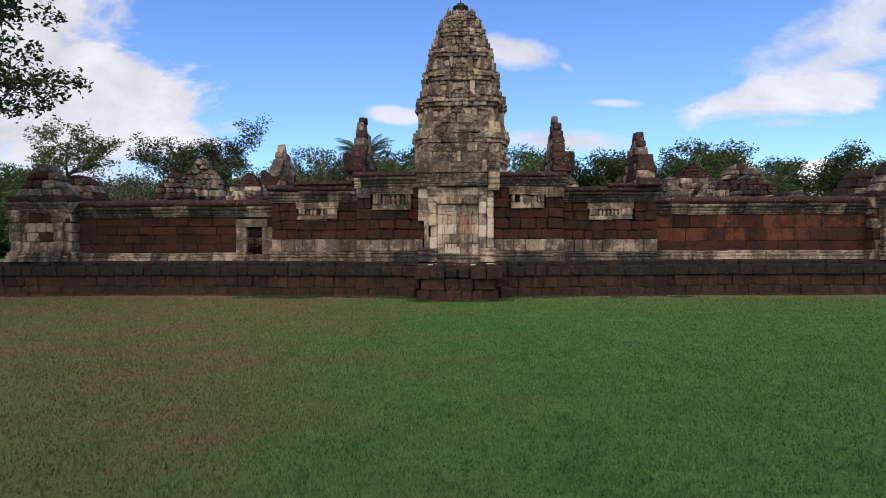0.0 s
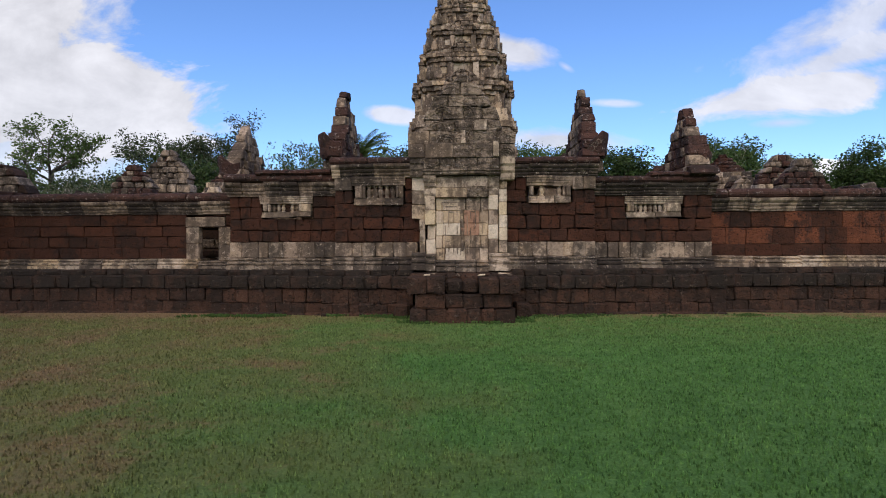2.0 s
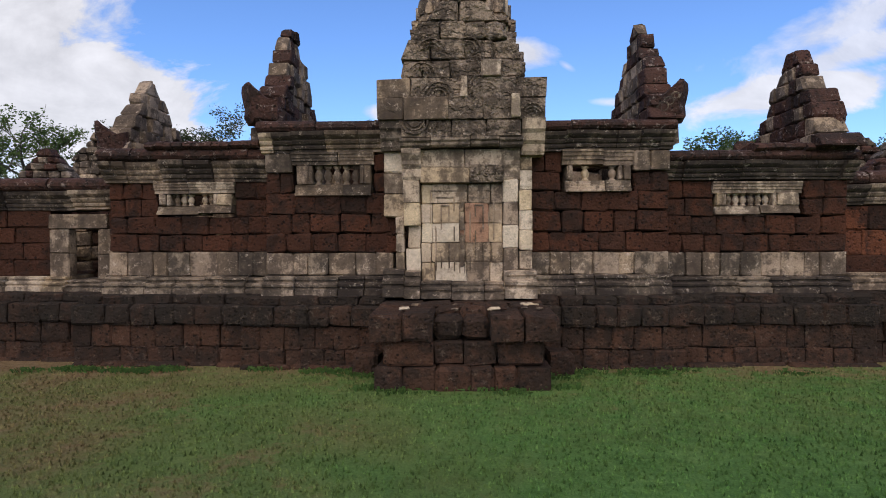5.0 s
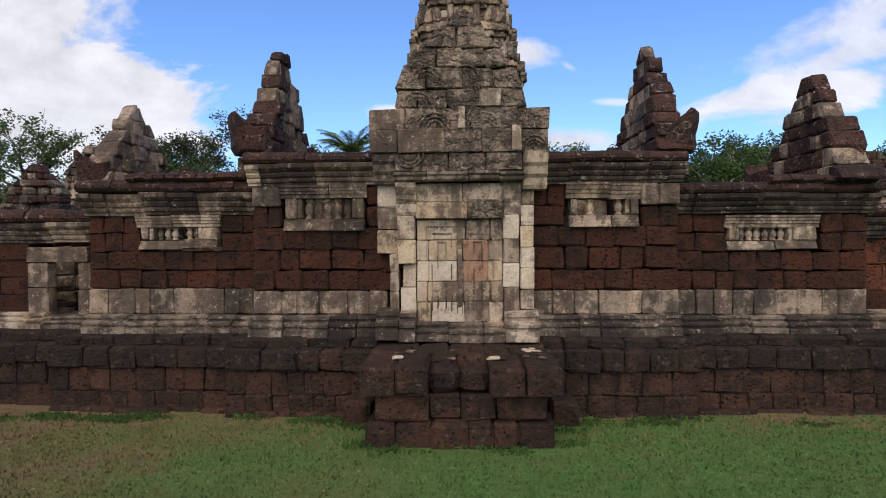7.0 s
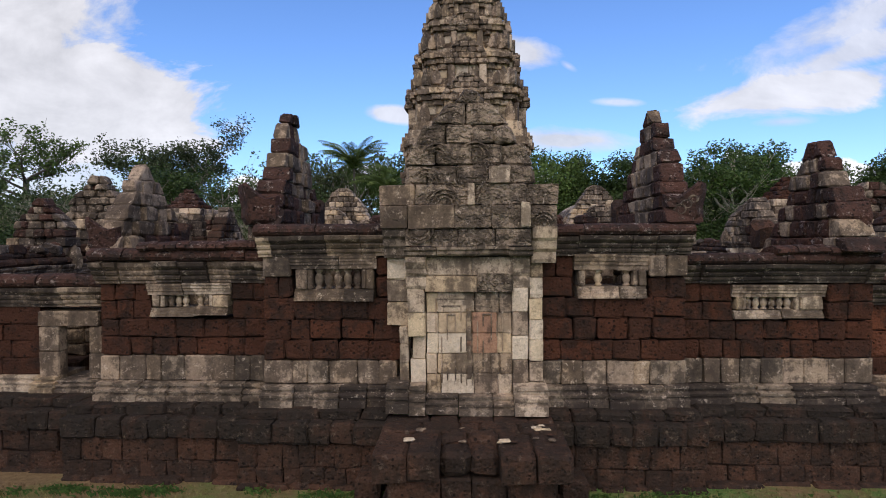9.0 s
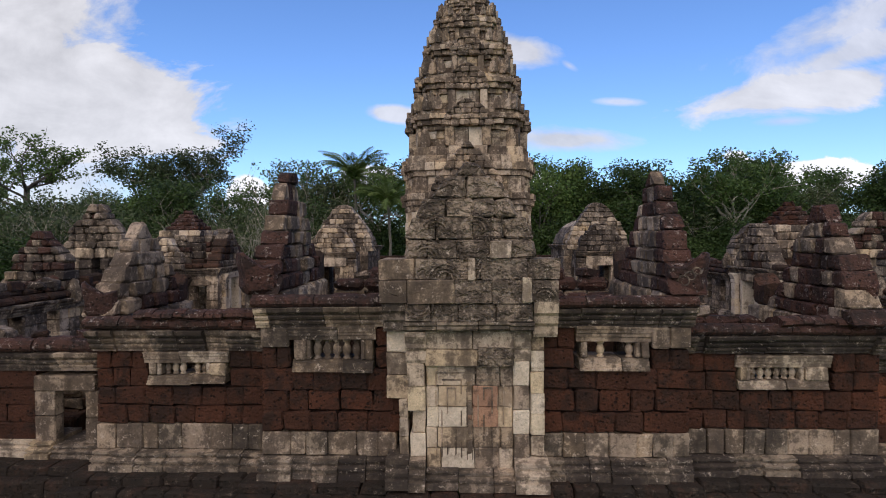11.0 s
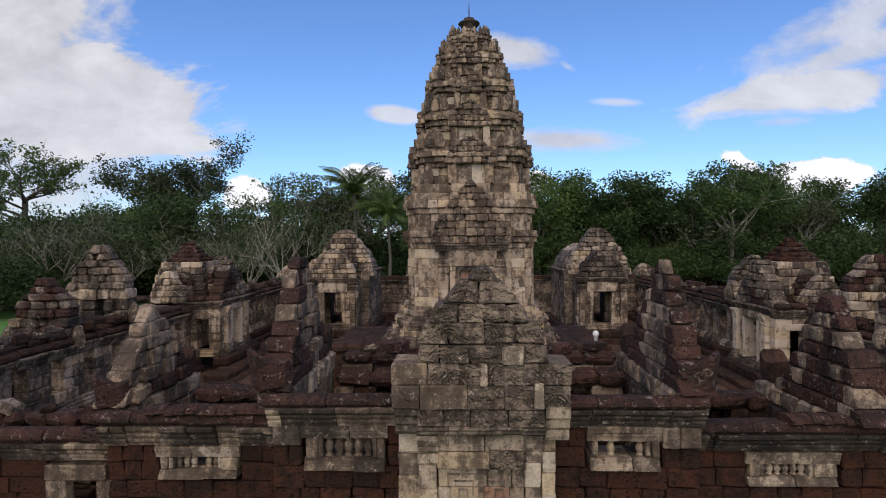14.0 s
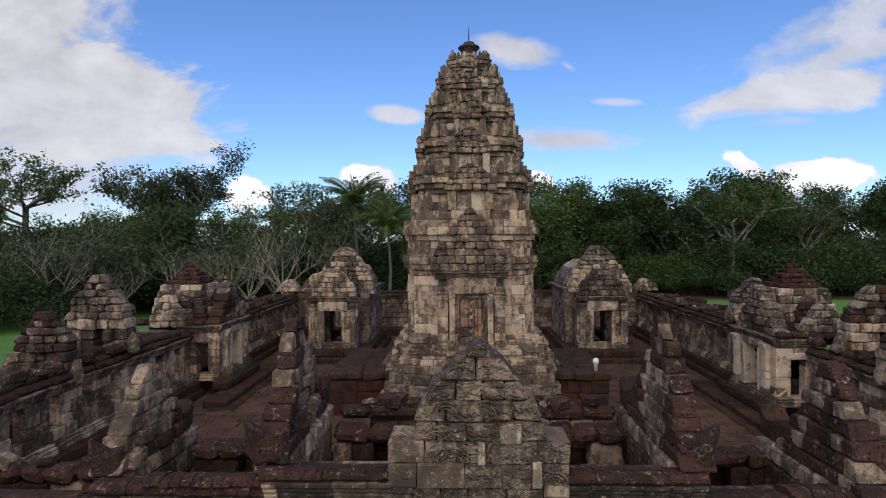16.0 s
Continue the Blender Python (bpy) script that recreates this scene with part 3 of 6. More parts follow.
plinth = thing("plinth", "dark weathered laterite block plinth under the temple wall", "plinth", kind="structure")
plinth_run(plinth, AXIS - 4.5, AXIS - 1.55, 23.15, 25.2)
plinth_run(plinth, AXIS + 1.55, AXIS + 4.5, 23.15, 25.2)
plinth_run(plinth, AXIS - 8.2, AXIS - 4.5, 23.45, 25.2)
plinth_run(plinth, AXIS + 4.5, AXIS + 8.4, 23.45, 25.2)
plinth_run(plinth, AXIS - 19.8, AXIS - 8.2, 23.9, 25.6)
plinth_run(plinth, AXIS + 8.4, AXIS + 19.8, 23.9, 25.6)


def build_steps():
    """Projecting laterite landing before the false door, with two end blocks."""
    t = thing("landing", "projecting dark laterite landing with broken blocks before the door", "landing", kind="structure")
    w = Masonry(t, chamfer=0.035, jit=0.022, name="laterite_block")
    A = AXIS
    w.course(A - 1.5, A + 1.55, 21.5, 1.2, -0.1, 0.38, LATERITE_DARK, (0.32, 0.6), uneven=0.03)
    w.course(A - 1.36, A - 0.5, 21.6, 1.2, 0.38, 0.82, LATERITE_DARK, (0.6, 0.9), uneven=0.03)
    w.course(A - 0.5, A + 0.62, 21.7, 1.2, 0.38, 0.80, LATERITE_DARK, (0.35, 0.7), uneven=0.04)
    w.course(A + 0.62, A + 1.44, 21.6, 1.2, 0.38, 0.82, LATERITE_DARK, (0.4, 0.7), uneven=0.03)
    w.course(A - 1.6, A - 0.5, 21.44, 1.3, 0.82, 1.31, LATERITE_DARK, (0.5, 0.6), uneven=0.03, chamfer=0.045)
    w.course(A - 0.5, A + 0.48, 21.72, 1.0, 0.80, 1.22, LATERITE_DARK, (0.4, 0.6), uneven=0.04, chamfer=0.06)
    w.course(A + 0.48, A + 1.68, 21.44, 1.3, 0.82, 1.30, LATERITE_DARK, (0.5, 0.75), uneven=0.03, chamfer=0.045)
    w.course(A - 0.5, A + 0.5, 22.1, 0.5, 1.1, 1.36, LATERITE_DARK, (0.45, 0.6), uneven=0.05, chamfer=0.06)
    for a, b in ((-2.1, -1.62), (1.62, 2.15)):
        w.course(A + a, A + b, 22.6, 0.7, -0.1, 0.42, LATERITE_DARK, (0.3, 0.5), uneven=0.05, chamfer=0.06)
    for y in (22.5, 23.0):
        w.course(AXIS - 1.6, AXIS + 1.6, y, 0.5, 1.1, 1.34, LATERITE_DARK, (0.35, 0.8), uneven=0.04)
    for i in range(26):
        x, y = AXIS + RNG.uniform(-1.4, 1.5), RNG.uniform(21.9, 23.3)
        s = RNG.uniform(0.03, 0.12)
        ob = w.stone(x, x + s * 1.8, y, y + s, 1.3, 1.33 + s * 0.3, RNG.choice([SANDSTONE, SANDSTONE_WHITE, LATERITE_DARK]), name="stone_chip", jit=0.01)


build_steps()


# ---- west gateway and gallery wall ----
def baluster_window(m, label, ox0, ox1, oz0, oz1, fx0, fx1, fz0, fz1, yf, count, gaps=(), tone=SANDSTONE, dull=SANDSTONE_GREY):
    """Stone window frame with turned balusters in a low opening; ox: opening, fx: frame."""
    t = thing("window", label, "window", group="baluster windows", kind="structure", at=((ox0 + ox1) / 2, yf, oz0))
    inv = Matrix.Translation((-(ox0 + ox1) / 2, -yf, -oz0))
    w = Masonry(t, inv @ m, name="window_frame_stone", chamfer=0.02, jit=0.008)
    band = [(0.0, 0.0), (0.0, 0.28), (0.035, 0.33), (0.035, 0.52), (0.06, 0.58), (0.06, 0.8), (0.09, 0.84), (0.09, 1.0)]
    up = [(0.09, 0.0), (0.09, 0.2), (0.06, 0.24), (0.06, 0.46), (0.03, 0.52), (0.03, 0.74), (0.0, 0.78), (0.0, 1.0)]
    w.moulding(fx0, fx1, yf, 0.7, oz1, fz1, dull, band, (0.7, 1.1), odd=(0.5, tone), name="lintel")
    w.moulding(fx0 + 0.06, fx1 - 0.06, yf, 0.7, fz0, oz0, tone, up, (0.6, 1.1), odd=(0.4, dull), name="sill")
    for a, b in ((fx0 + 0.1, ox0 - 0.1), (ox1 + 0.1, fx1 - 0.06)):
        w.stone(a, b, yf - 0.045, yf + 0.6, oz0, oz1, tone, "jamb")
    for a, b in ((ox0 - 0.1, ox0), (ox1, ox1 + 0.1)):
        w.stone(a, b, yf - 0.0, yf + 0.6, oz0, oz1, tone, "inner_jamb")
    V, F = lathe(BALUSTER)
    h = oz1 - oz0
    step = (ox1 - ox0) / count
    for i in range(count):
        if i in gaps:
            continue
        V2 = [(x, y, z * h) for x, y, z in V]
        k = min(1.0, step / 0.2)
        V2 = [(x * k, y * k, z) for x, y, z in V2]
        ob = w.piece(V2, F, Matrix.Translation((ox0 + step * (i + 0.5), yf + 0.16, oz0)), RNG.choice([SANDSTONE_PALE, SANDSTONE_PALE, SANDSTONE]), "baluster")
        for p in ob.data.polygons:
            p.use_smooth = len(p.vertices) == 4
    return t


gate = thing("wall_west_gate", "western gateway wall of laterite and sandstone blocks", "wall", kind="structure")
WL = Masonry(gate, name="laterite_block", chamfer=0.03, jit=0.022)
WS = Masonry(gate, name="sandstone_block", chamfer=0.022, jit=0.012)


def bay(x0, x1, yf, ztop, zcor, zlat0, zbase, hole, frame_box, rows, odd_top=0.2):
    holes = [frame_box]
    depth = 0.85
    WS.moulding(x0 - 0.02, x1 + 0.02, yf, depth, 1.40, zbase, SANDSTONE_BLACK, BASEMOULD, (0.4, 0.75), odd=(0.45, SANDSTONE_GREY))
    WS.course(x0, x1, yf, depth, zbase, zlat0, SANDSTONE, (0.3, 0.62), odd=(0.4, SANDSTONE_GREY), uneven=0.03)
    WL.wall(x0, x1, yf + 0.02, depth, zlat0, zcor, LATERITE, rows, wr=(0.36, 0.68), holes=holes, uneven=0.02)
    WS.moulding(x0 - 0.04, x1 + 0.04, yf, depth, zcor, zcor + (ztop - zcor) * 0.62, SANDSTONE_BLACK, CORNICE, (0.4, 0.8), odd=(odd_top * 0.6, SANDSTONE))
    for e in (x0 - 0.06, x1 - 0.22):
        WS.moulding(e, e + 0.28, yf - 0.03, 0.6, zcor, zcor + (ztop - zcor) * 0.6, SANDSTONE_PALE if -4.5 < x0 < -4.0 and e < -4 else SANDSTONE_GREY, CORNICE, (0.3, 0.4), name="corner_moulding")
    WL.moulding(x0 - 0.1, x1 + 0.1, yf - 0.08, 0.62, zcor + (ztop - zcor) * 0.62, ztop, LATERITE_CAP, ROLL, (0.6, 1.3), name="cap_stone", back=0.15)


# inner bays, either side of the false door
bay(-4.33, -1.60, 23.9, 5.10, 4.42, 2.30, 1.82, None, (-3.75, -2.0, 3.52, 4.5), 5)
bay(1.28, 4.20, 23.9, 5.05, 4.42, 2.30, 1.82, None, (1.95, 3.48, 3.56, 4.5), 5)
baluster_window(Matrix(), "sandstone window frame with turned balusters high in the laterite wall", -3.31, -2.31, 3.75, 4.17, -3.75, -1.99, 3.52, 4.43, 23.9, 5)
baluster_window(Matrix(), "broken sandstone window frame with two balusters left", 2.2, 3.15, 3.80, 4.12, 1.97, 3.46, 3.57, 4.43, 23.9, 5, (0, 2, 3))
WS.course(-4.33, -3.76, 23.86, 0.85, 4.0, 4.42, SANDSTONE_GREY, (0.5, 0.8))
WS.course(3.46, 4.2, 23.84, 0.85, 4.0, 4.42, SANDSTONE, (0.3, 0.5), odd=(0.4, SANDSTONE_PALE))
# outer bays
bay(-8.0, -4.33, 24.3, 4.60, 3.86, 2.32, 1.78, None, (-6.91, -5.15, 3.17, 3.86), 4)
bay(4.20, 8.12, 24.3, 4.45, 3.82, 2.27, 1.75, None, (5.29, 7.21, 3.1, 3.82), 4)
baluster_window(Matrix(), "pale sandstone window frame with short turned balusters", -6.59, -5.65, 3.35, 3.61, -6.95, -5.15, 3.17, 3.85, 24.3, 6, (3,), SANDSTONE_PALE, SANDSTONE)
baluster_window(Matrix(), "pale sandstone window frame with short turned balusters", 5.58, 6.54, 3.27, 3.55, 5.25, 7.15, 3.1, 3.80, 24.3, 6, (), SANDSTONE_PALE, SANDSTONE)


WL.moulding(-7.0, -4.5, 24.14, 0.5, 4.55, 4.75, LATERITE_CAP, PETAL, (0.19, 0.23), name="petal_stone", back=0.3)
WL.moulding(6.0, 8.1, 24.14, 0.5, 4.40, 4.60, LATERITE_CAP, PETAL, (0.19, 0.23), name="petal_stone", back=0.3)


def moulded_pilaster(w, x0, x1, yf, depth, z0, z1, mat, cap=0.5, mats=None, lost=0.0):
    """Square pilaster of stacked drums with a stepped capital and base; drums below the height lost are worn back."""
    n = max(1, round((z1 - cap - z0 - 0.5) / 0.42))
    w.moulding(x0, x1, yf, depth, z0, z0 + 0.5, SANDSTONE_GREY, [(0.16, 0), (0.16, 0.3), (0.08, 0.4), (0.1, 0.6), (0.03, 0.8), (0.0, 1)], (2, 3), name="pilaster_base")
    h = (z1 - cap - z0 - 0.5) / n
    for i in range(n):
        worn = 0.17 if z0 + 0.5 + (i + 0.5) * h < lost else 0.0
        w.stone(x0 + worn * RNG.uniform(0, 0.5), x1, yf + worn, yf + depth, z0 + 0.5 + i * h, z0 + 0.5 + (i + 1) * h, RNG.choice(mats or [mat]), "pilaster_stone")
    w.moulding(x0 - 0.03, x1 + 0.03, yf, depth, z1 - cap, z1, mat, [(0.0, 0), (0.03, 0.1), (0.03, 0.3), (0.0, 0.36), (0.07, 0.5), (0.07, 0.62), (0.12, 0.72), (0.17, 0.85), (0.17, 1.0)], (2, 3), name="capital")


def flame_scroll(w, x, y, z, r, turns, flip, mat, name="carved_scroll"):
    """Carved volute in relief: a tapering half-round band that winds inwards."""
    V, F, n, s = [], [], 26, 5
    for i in range(n + 1):
        t = i / n
        a = turns * 2 * math.pi * t
        rad, th = r * (1 - 0.8 * t), 0.022 * (1 - 0.5 * t) + 0.008
        for k in range(s):
            b = math.pi * k / (s - 1)
            rr = rad + th * math.cos(b)
            V.append((flip * rr * math.cos(a), -th * 1.4 * math.sin(b), rr * math.sin(a)))
    for i in range(n):
        for k in range(s - 1):
            q = [i * s + k, i * s + k + 1, (i + 1) * s + k + 1, (i + 1) * s + k]
            F.append(q if flip < 0 else q[::-1])
    w.piece(V, F, Matrix.Translation((x, y, z)), mat, name)


def false_door(w, xc, yf, z0, z1, hw, mat_list, deep=1.0):
    """Blind door: nested frames, two panelled leaves with a central boss strip."""
    h = z1 - z0
    for i, (a, out, mm) in enumerate(((hw, 0.0, mat_list[0]), (hw - 0.11, 0.035, mat_list[1]), (hw - 0.2, 0.07, mat_list[0]))):
        b = a - (0.11 if i == 0 else 0.09)
        for s in (-1, 1):
            x0, x1 = sorted((xc + s * a, xc + s * b))
            n = 4
            for k in range(n):
                w.stone(x0, x1, yf + out * deep, yf + 0.8, z0 + (h - 0.1 * i) * k / n, z0 + (h - 0.1 * i) * (k + 1) / n, RNG.choice(mat_list), "door_frame_stone", chamfer=0.015, jit=0.006)
        w.stone(xc - a, xc + a, yf + out * deep, yf + 0.8, z1 - 0.1 * (i + 1), z1 - 0.1 * i, mm, "door_head", chamfer=0.015)
    b = hw - 0.29
    zt = z1 - 0.3
    rows = 5
    for k in range(rows):
        za, zb = z0 + (zt - z0) * k / rows, z0 + (zt - z0) * (k + 1) / rows
        cut = xc + RNG.uniform(-0.12, 0.12)
        w.stone(xc - b, cut, yf + 0.09 * deep + RNG.uniform(0, 0.03), yf + 0.8, za, zb, RNG.choice(mat_list), "door_leaf_stone", chamfer=0.015)
        w.stone(cut, xc + b, yf + 0.09 * deep + RNG.uniform(0, 0.03), yf + 0.8, za, zb, RNG.choice(mat_list), "door_leaf_stone", chamfer=0.015)
    for s in (-1, 1):
        for q in (0.3, 0.62):
            x = xc + s * b * q
            w.stone(x - 0.02, x + 0.02, yf + 0.085 * deep, yf + 0.3, z0 + 0.1, zt - 0.1, mat_list[0], "door_rib", chamfer=0.01, jit=0.004)
    w.stone(xc - 0.05, xc + 0.05, yf + 0.05 * deep, yf + 0.3, z0 + 0.05, zt, mat_list[0], "door_stile", chamfer=0.015, jit=0.004)


def worn_door(w, xc, yf, z0, z1, hw):
    """Blind door of flush worn blocks; two leaves with thin raised panels and a middle stile."""
    rows = 5
    h = (z1 - z0) / rows
    for k in range(rows):
        za, zb = z0 + k * h, z0 + (k + 1) * h
        cuts = [-hw, -hw + RNG.uniform(0.2, 0.3), RNG.uniform(-0.2, 0.14), hw - RNG.uniform(0.2, 0.3), hw]
        for a, b in zip(cuts, cuts[1:]):
            tone = SANDSTONE_RUSTY if (a > -0.25 and k in (2, 3) and b < hw) else RNG.choice((SANDSTONE, SANDSTONE_PALE, SANDSTONE, SANDSTONE_PALE, SANDSTONE_WHITE))
            w.stone(xc + a, xc + b, yf + RNG.uniform(-0.012, 0.02), yf + 0.7, za, zb, tone, "door_block", chamfer=0.014)
    for s in (-1, 1):
        cx = xc + s * hw * 0.42
        for a, ztop, out in ((0.30, z1 - 0.12, 0.014), (0.19, z1 - 0.26, 0.02), (0.08, z1 - 0.42, 0.026)):
            zl = z0 + 0.16 + (0.3 - a) * 0.5
            n = 5
            for q in (-1, 1):
                for k in range(n):
                    if RNG.random() < 0.4:
                        continue
                    x = cx + q * a
                    ha, hb = zl + (ztop - zl) * k / n, zl + (ztop - zl) * (k + 1) / n
                    w.stone(x - 0.016, x + 0.016, yf - out, yf + 0.1, ha, hb, SANDSTONE, "panel_moulding", chamfer=0.01, jit=0.005)
            w.stone(cx - a, cx + a, yf - out, yf + 0.1, ztop - 0.045, ztop, SANDSTONE_GREY, "panel_moulding", chamfer=0.01, jit=0.005)
    for k in range(4):
        w.stone(xc - 0.05, xc + 0.05, yf - 0.05, yf + 0.1, z0 + 0.3 + k * 0.38, z0 + 0.58 + k * 0.38, SANDSTONE, "door_stile", chamfer=0.015)


def fan_relief(w, x, y, z, r, a0, a1, mat):
    """Carved fan: concentric raised arcs with leaf tips along the outer one."""
    for q, (rad, th) in enumerate(((r, 0.022), (r * 0.74, 0.017), (r * 0.5, 0.015))):
        V, F, n, s = [], [], 14, 4
        for i in range(n + 1):
            a = a0 + (a1 - a0) * i / n
            for k in range(s):
                b = math.pi * k / (s - 1)
                rr = rad + th * math.cos(b) + (0.012 * abs(math.sin(a * 9)) if q == 0 else 0)
                V.append((rr * math.cos(a), -th * 1.3 * math.sin(b), rr * math.sin(a)))
        F = [[i * s + k, (i + 1) * s + k, (i + 1) * s + k + 1, i * s + k + 1] for i in range(n) for k in range(s - 1)]
        w.piece(V, F, Matrix.Translation((x, y, z)), mat, "carved_arc")


centre = thing("false_door", "blind sandstone doorway with carved pediment of stacked blocks", "doorway", kind="structure")
WC = Masonry(centre, name="sandstone_block", chamfer=0.016, jit=0.012)
XC = -0.13
WC.moulding(XC - 1.62, XC - 0.85, 23.5, 0.7, 1.4, 1.95, SANDSTONE_GREY, BASEMOULD, (0.4, 0.5), odd=(0.4, SANDSTONE_BLACK))
WC.moulding(XC + 0.85, XC + 1.5, 23.5, 0.7, 1.4, 1.95, SANDSTONE_GREY, BASEMOULD, (0.4, 0.5), odd=(0.5, SANDSTONE_PALE))
WC.moulding(XC - 0.85, XC + 0.85, 23.6, 0.7, 1.36, 1.72, SANDSTONE_GREY, BASEMOULD, (0.5, 0.7), odd=(0.3, SANDSTONE))
for a, b, z0, z1, n in ((-1.38, -1.2, 1.95, 3.05, 3), (-1.62, -1.2, 3.05, 4.4, 3), (1.18, 1.45, 1.95, 4.4, 6)):
    WC.wall(XC + a, XC + b, 23.62, 0.5, z0, z1, SANDSTONE_PALE, n, wr=(0.3, 0.5), odd=(0.25, SANDSTONE_WHITE))
WL.wall(XC - 1.62, XC - 1.36, 23.9, 0.5, 2.3, 3.05, LATERITE, 2, wr=(0.3, 0.5))
moulded_pilaster(WC, XC - 1.2, XC - 0.86, 23.45, 0.6, 1.42, 4.42, SANDSTONE_PALE, 0.62, [SANDSTONE_PALE, SANDSTONE_PALE, SANDSTONE_WHITE], 3.05)
moulded_pilaster(WC, XC + 0.84, XC + 1.16, 23.55, 0.6, 1.42, 4.42, SANDSTONE_PALE, 0.62, [SANDSTONE_PALE, SANDSTONE_WHITE, SANDSTONE])
worn_door(WC, XC, 23.6, 1.70, 3.72, 0.84)
WC.stone(XC - 0.86, XC + 0.16, 23.45, 24.2, 3.72, 4.05, SANDSTONE_PALE, "lintel")
WC.stone(XC + 0.16, XC + 0.86, 23.42, 24.2, 3.72, 4.1, SANDSTONE_CARVED, "carved_lintel")
WC.course(XC - 0.86, XC + 0.86, 23.5, 0.7, 4.05, 4.42, SANDSTONE_PALE, (0.6, 0.9), odd=(0.3, SANDSTONE))
for i in range(5):
    flame_scroll(WC, XC + 0.24 + 0.13 * i, 23.41, 3.9 + 0.05 * (i % 2), 0.075, 1.4, (-1) ** i, SANDSTONE_CARVED)
# stacked carved pediment
odd_c = (0.16, SANDSTONE)
WC.moulding(XC - 1.25, XC + 1.22, 23.3, 0.9, 4.44, 4.62, SANDSTONE_GREY, [(0.0, 0), (0.06, 0.2), (0.06, 0.5), (0.12, 0.7), (0.12, 1.0)], (0.5, 0.9))
WC.course(XC - 1.22, XC + 1.18, 23.2, 1.0, 4.62, 4.96, SANDSTONE_CARVED, (0.5, 0.8), odd=odd_c, uneven=0.03)
WC.course(XC - 1.70, XC + 1.68, 23.18, 1.0, 4.96, 5.40, SANDSTONE_CARVED, (0.5, 0.85), odd=odd_c, uneven=0.06)
WC.course(XC - 1.70, XC + 1.70, 23.2, 1.0, 5.40, 5.80, SANDSTONE_CARVED, (0.5, 0.8), odd=odd_c, uneven=0.06)
WC.gable(XC, [(5.80, 1.2), (6.12, 1.16), (6.5, 1.0), (6.9, 0.74), (7.25, 0.4), (7.62, 0.12)], 23.24, 0.85, SANDSTONE_CARVED, (0.42, 0.75), 0.38, odd=odd_c, uneven=0.05, chamfer=0.035)
WC.stone(XC + 0.38, XC + 0.78, 23.12, 24.0, 5.80, 6.14, SANDSTONE_PALE, "patch_stone")
WC.stone(XC + 0.98, XC + 1.16, 23.1, 23.5, 4.98, 5.45, SANDSTONE_WHITE, "patch_stone")
WC.stone(XC - 0.02, XC + 0.12, 23.12, 23.5, 5.40, 5.82, SANDSTONE_PALE, "patch_stone")
WC.moulding(XC + 1.2, XC + 1.68, 23.3, 0.7, 4.3, 5.0, SANDSTONE_PALE, [(-0.2, 0), (-0.16, 0.1), (-0.16, 0.3), (-0.08, 0.4), (-0.06, 0.6), (0.02, 0.7), (0.04, 1.0)], (2, 3), name="corbel")
WC.moulding(XC - 1.66, XC - 1.2, 23.3, 0.7, 4.4, 5.0, SANDSTONE_GREY, [(-0.2, 0), (-0.16, 0.1), (-0.16, 0.3), (-0.08, 0.4), (-0.06, 0.6), (0.02, 0.7), (0.04, 1.0)], (2, 3), name="corbel")
PI = math.pi
for dx, zz, r, a0, a1 in ((-0.95, 4.96, 0.27, PI, 2 * PI), (1.0, 4.96, 0.27, PI, 1.6 * PI), (-0.5, 4.98, 0.3, 0, PI), (0.32, 4.98, 0.3, 0.1, PI), (-1.3, 5.4, 0.28, PI, 1.9 * PI),
                          (-0.45, 5.42, 0.28, 0.1, 3.0), (0.45, 5.42, 0.28, 0.1, 3.0), (-0.8, 5.82, 0.27, 0.2, 2.6), (0.12, 6.32, 0.26, 0.1, 2.2), (0.55, 6.2, 0.24, PI, 1.9 * PI),
                          (-0.6, 6.3, 0.26, 0.4, 2.8), (1.4, 5.02, 0.24, 0.3, 2.6)):
    fan_relief(WC, XC + dx, 23.19, zz, r, a0, a1, SANDSTONE_CARVED)


def naga_end(w, x, y, z, side, mat, k=1.0):
    """Upswept carved serpent-hood stone at a gable's foot."""
    prof = [(-0.3, 0), (0.42, 0), (0.52, 0.18), (0.5, 0.42), (0.55, 0.62), (0.58, 0.80), (0.57, 0.96), (0.49, 0.99), (0.38, 0.88), (0.26, 0.80), (0.14, 0.70), (0.02, 0.64), (-0.3, 0.72)]
    V, F, n = [], [], len(prof)
    for yy, s in ((-0.38, 0.78), (-0.26, 1.0), (0.26, 1.0), (0.38, 0.78)):
        for a, b in prof:
            V.append((side * k * (0.35 + (a - 0.35) * s), yy * k, k * (0.45 + (b - 0.45) * s)))
    for r in range(3):
        F += [[r * n + i, r * n + (i + 1) % n, (r + 1) * n + (i + 1) % n, (r + 1) * n + i] for i in range(n)]
    F += [list(range(n))[::-1], [3 * n + i for i in range(n)]]
    if side < 0:
        F = [f[::-1] for f in F]
    w.piece(V, F, Matrix.Translation((x, y, z)), mat, "naga_stone")


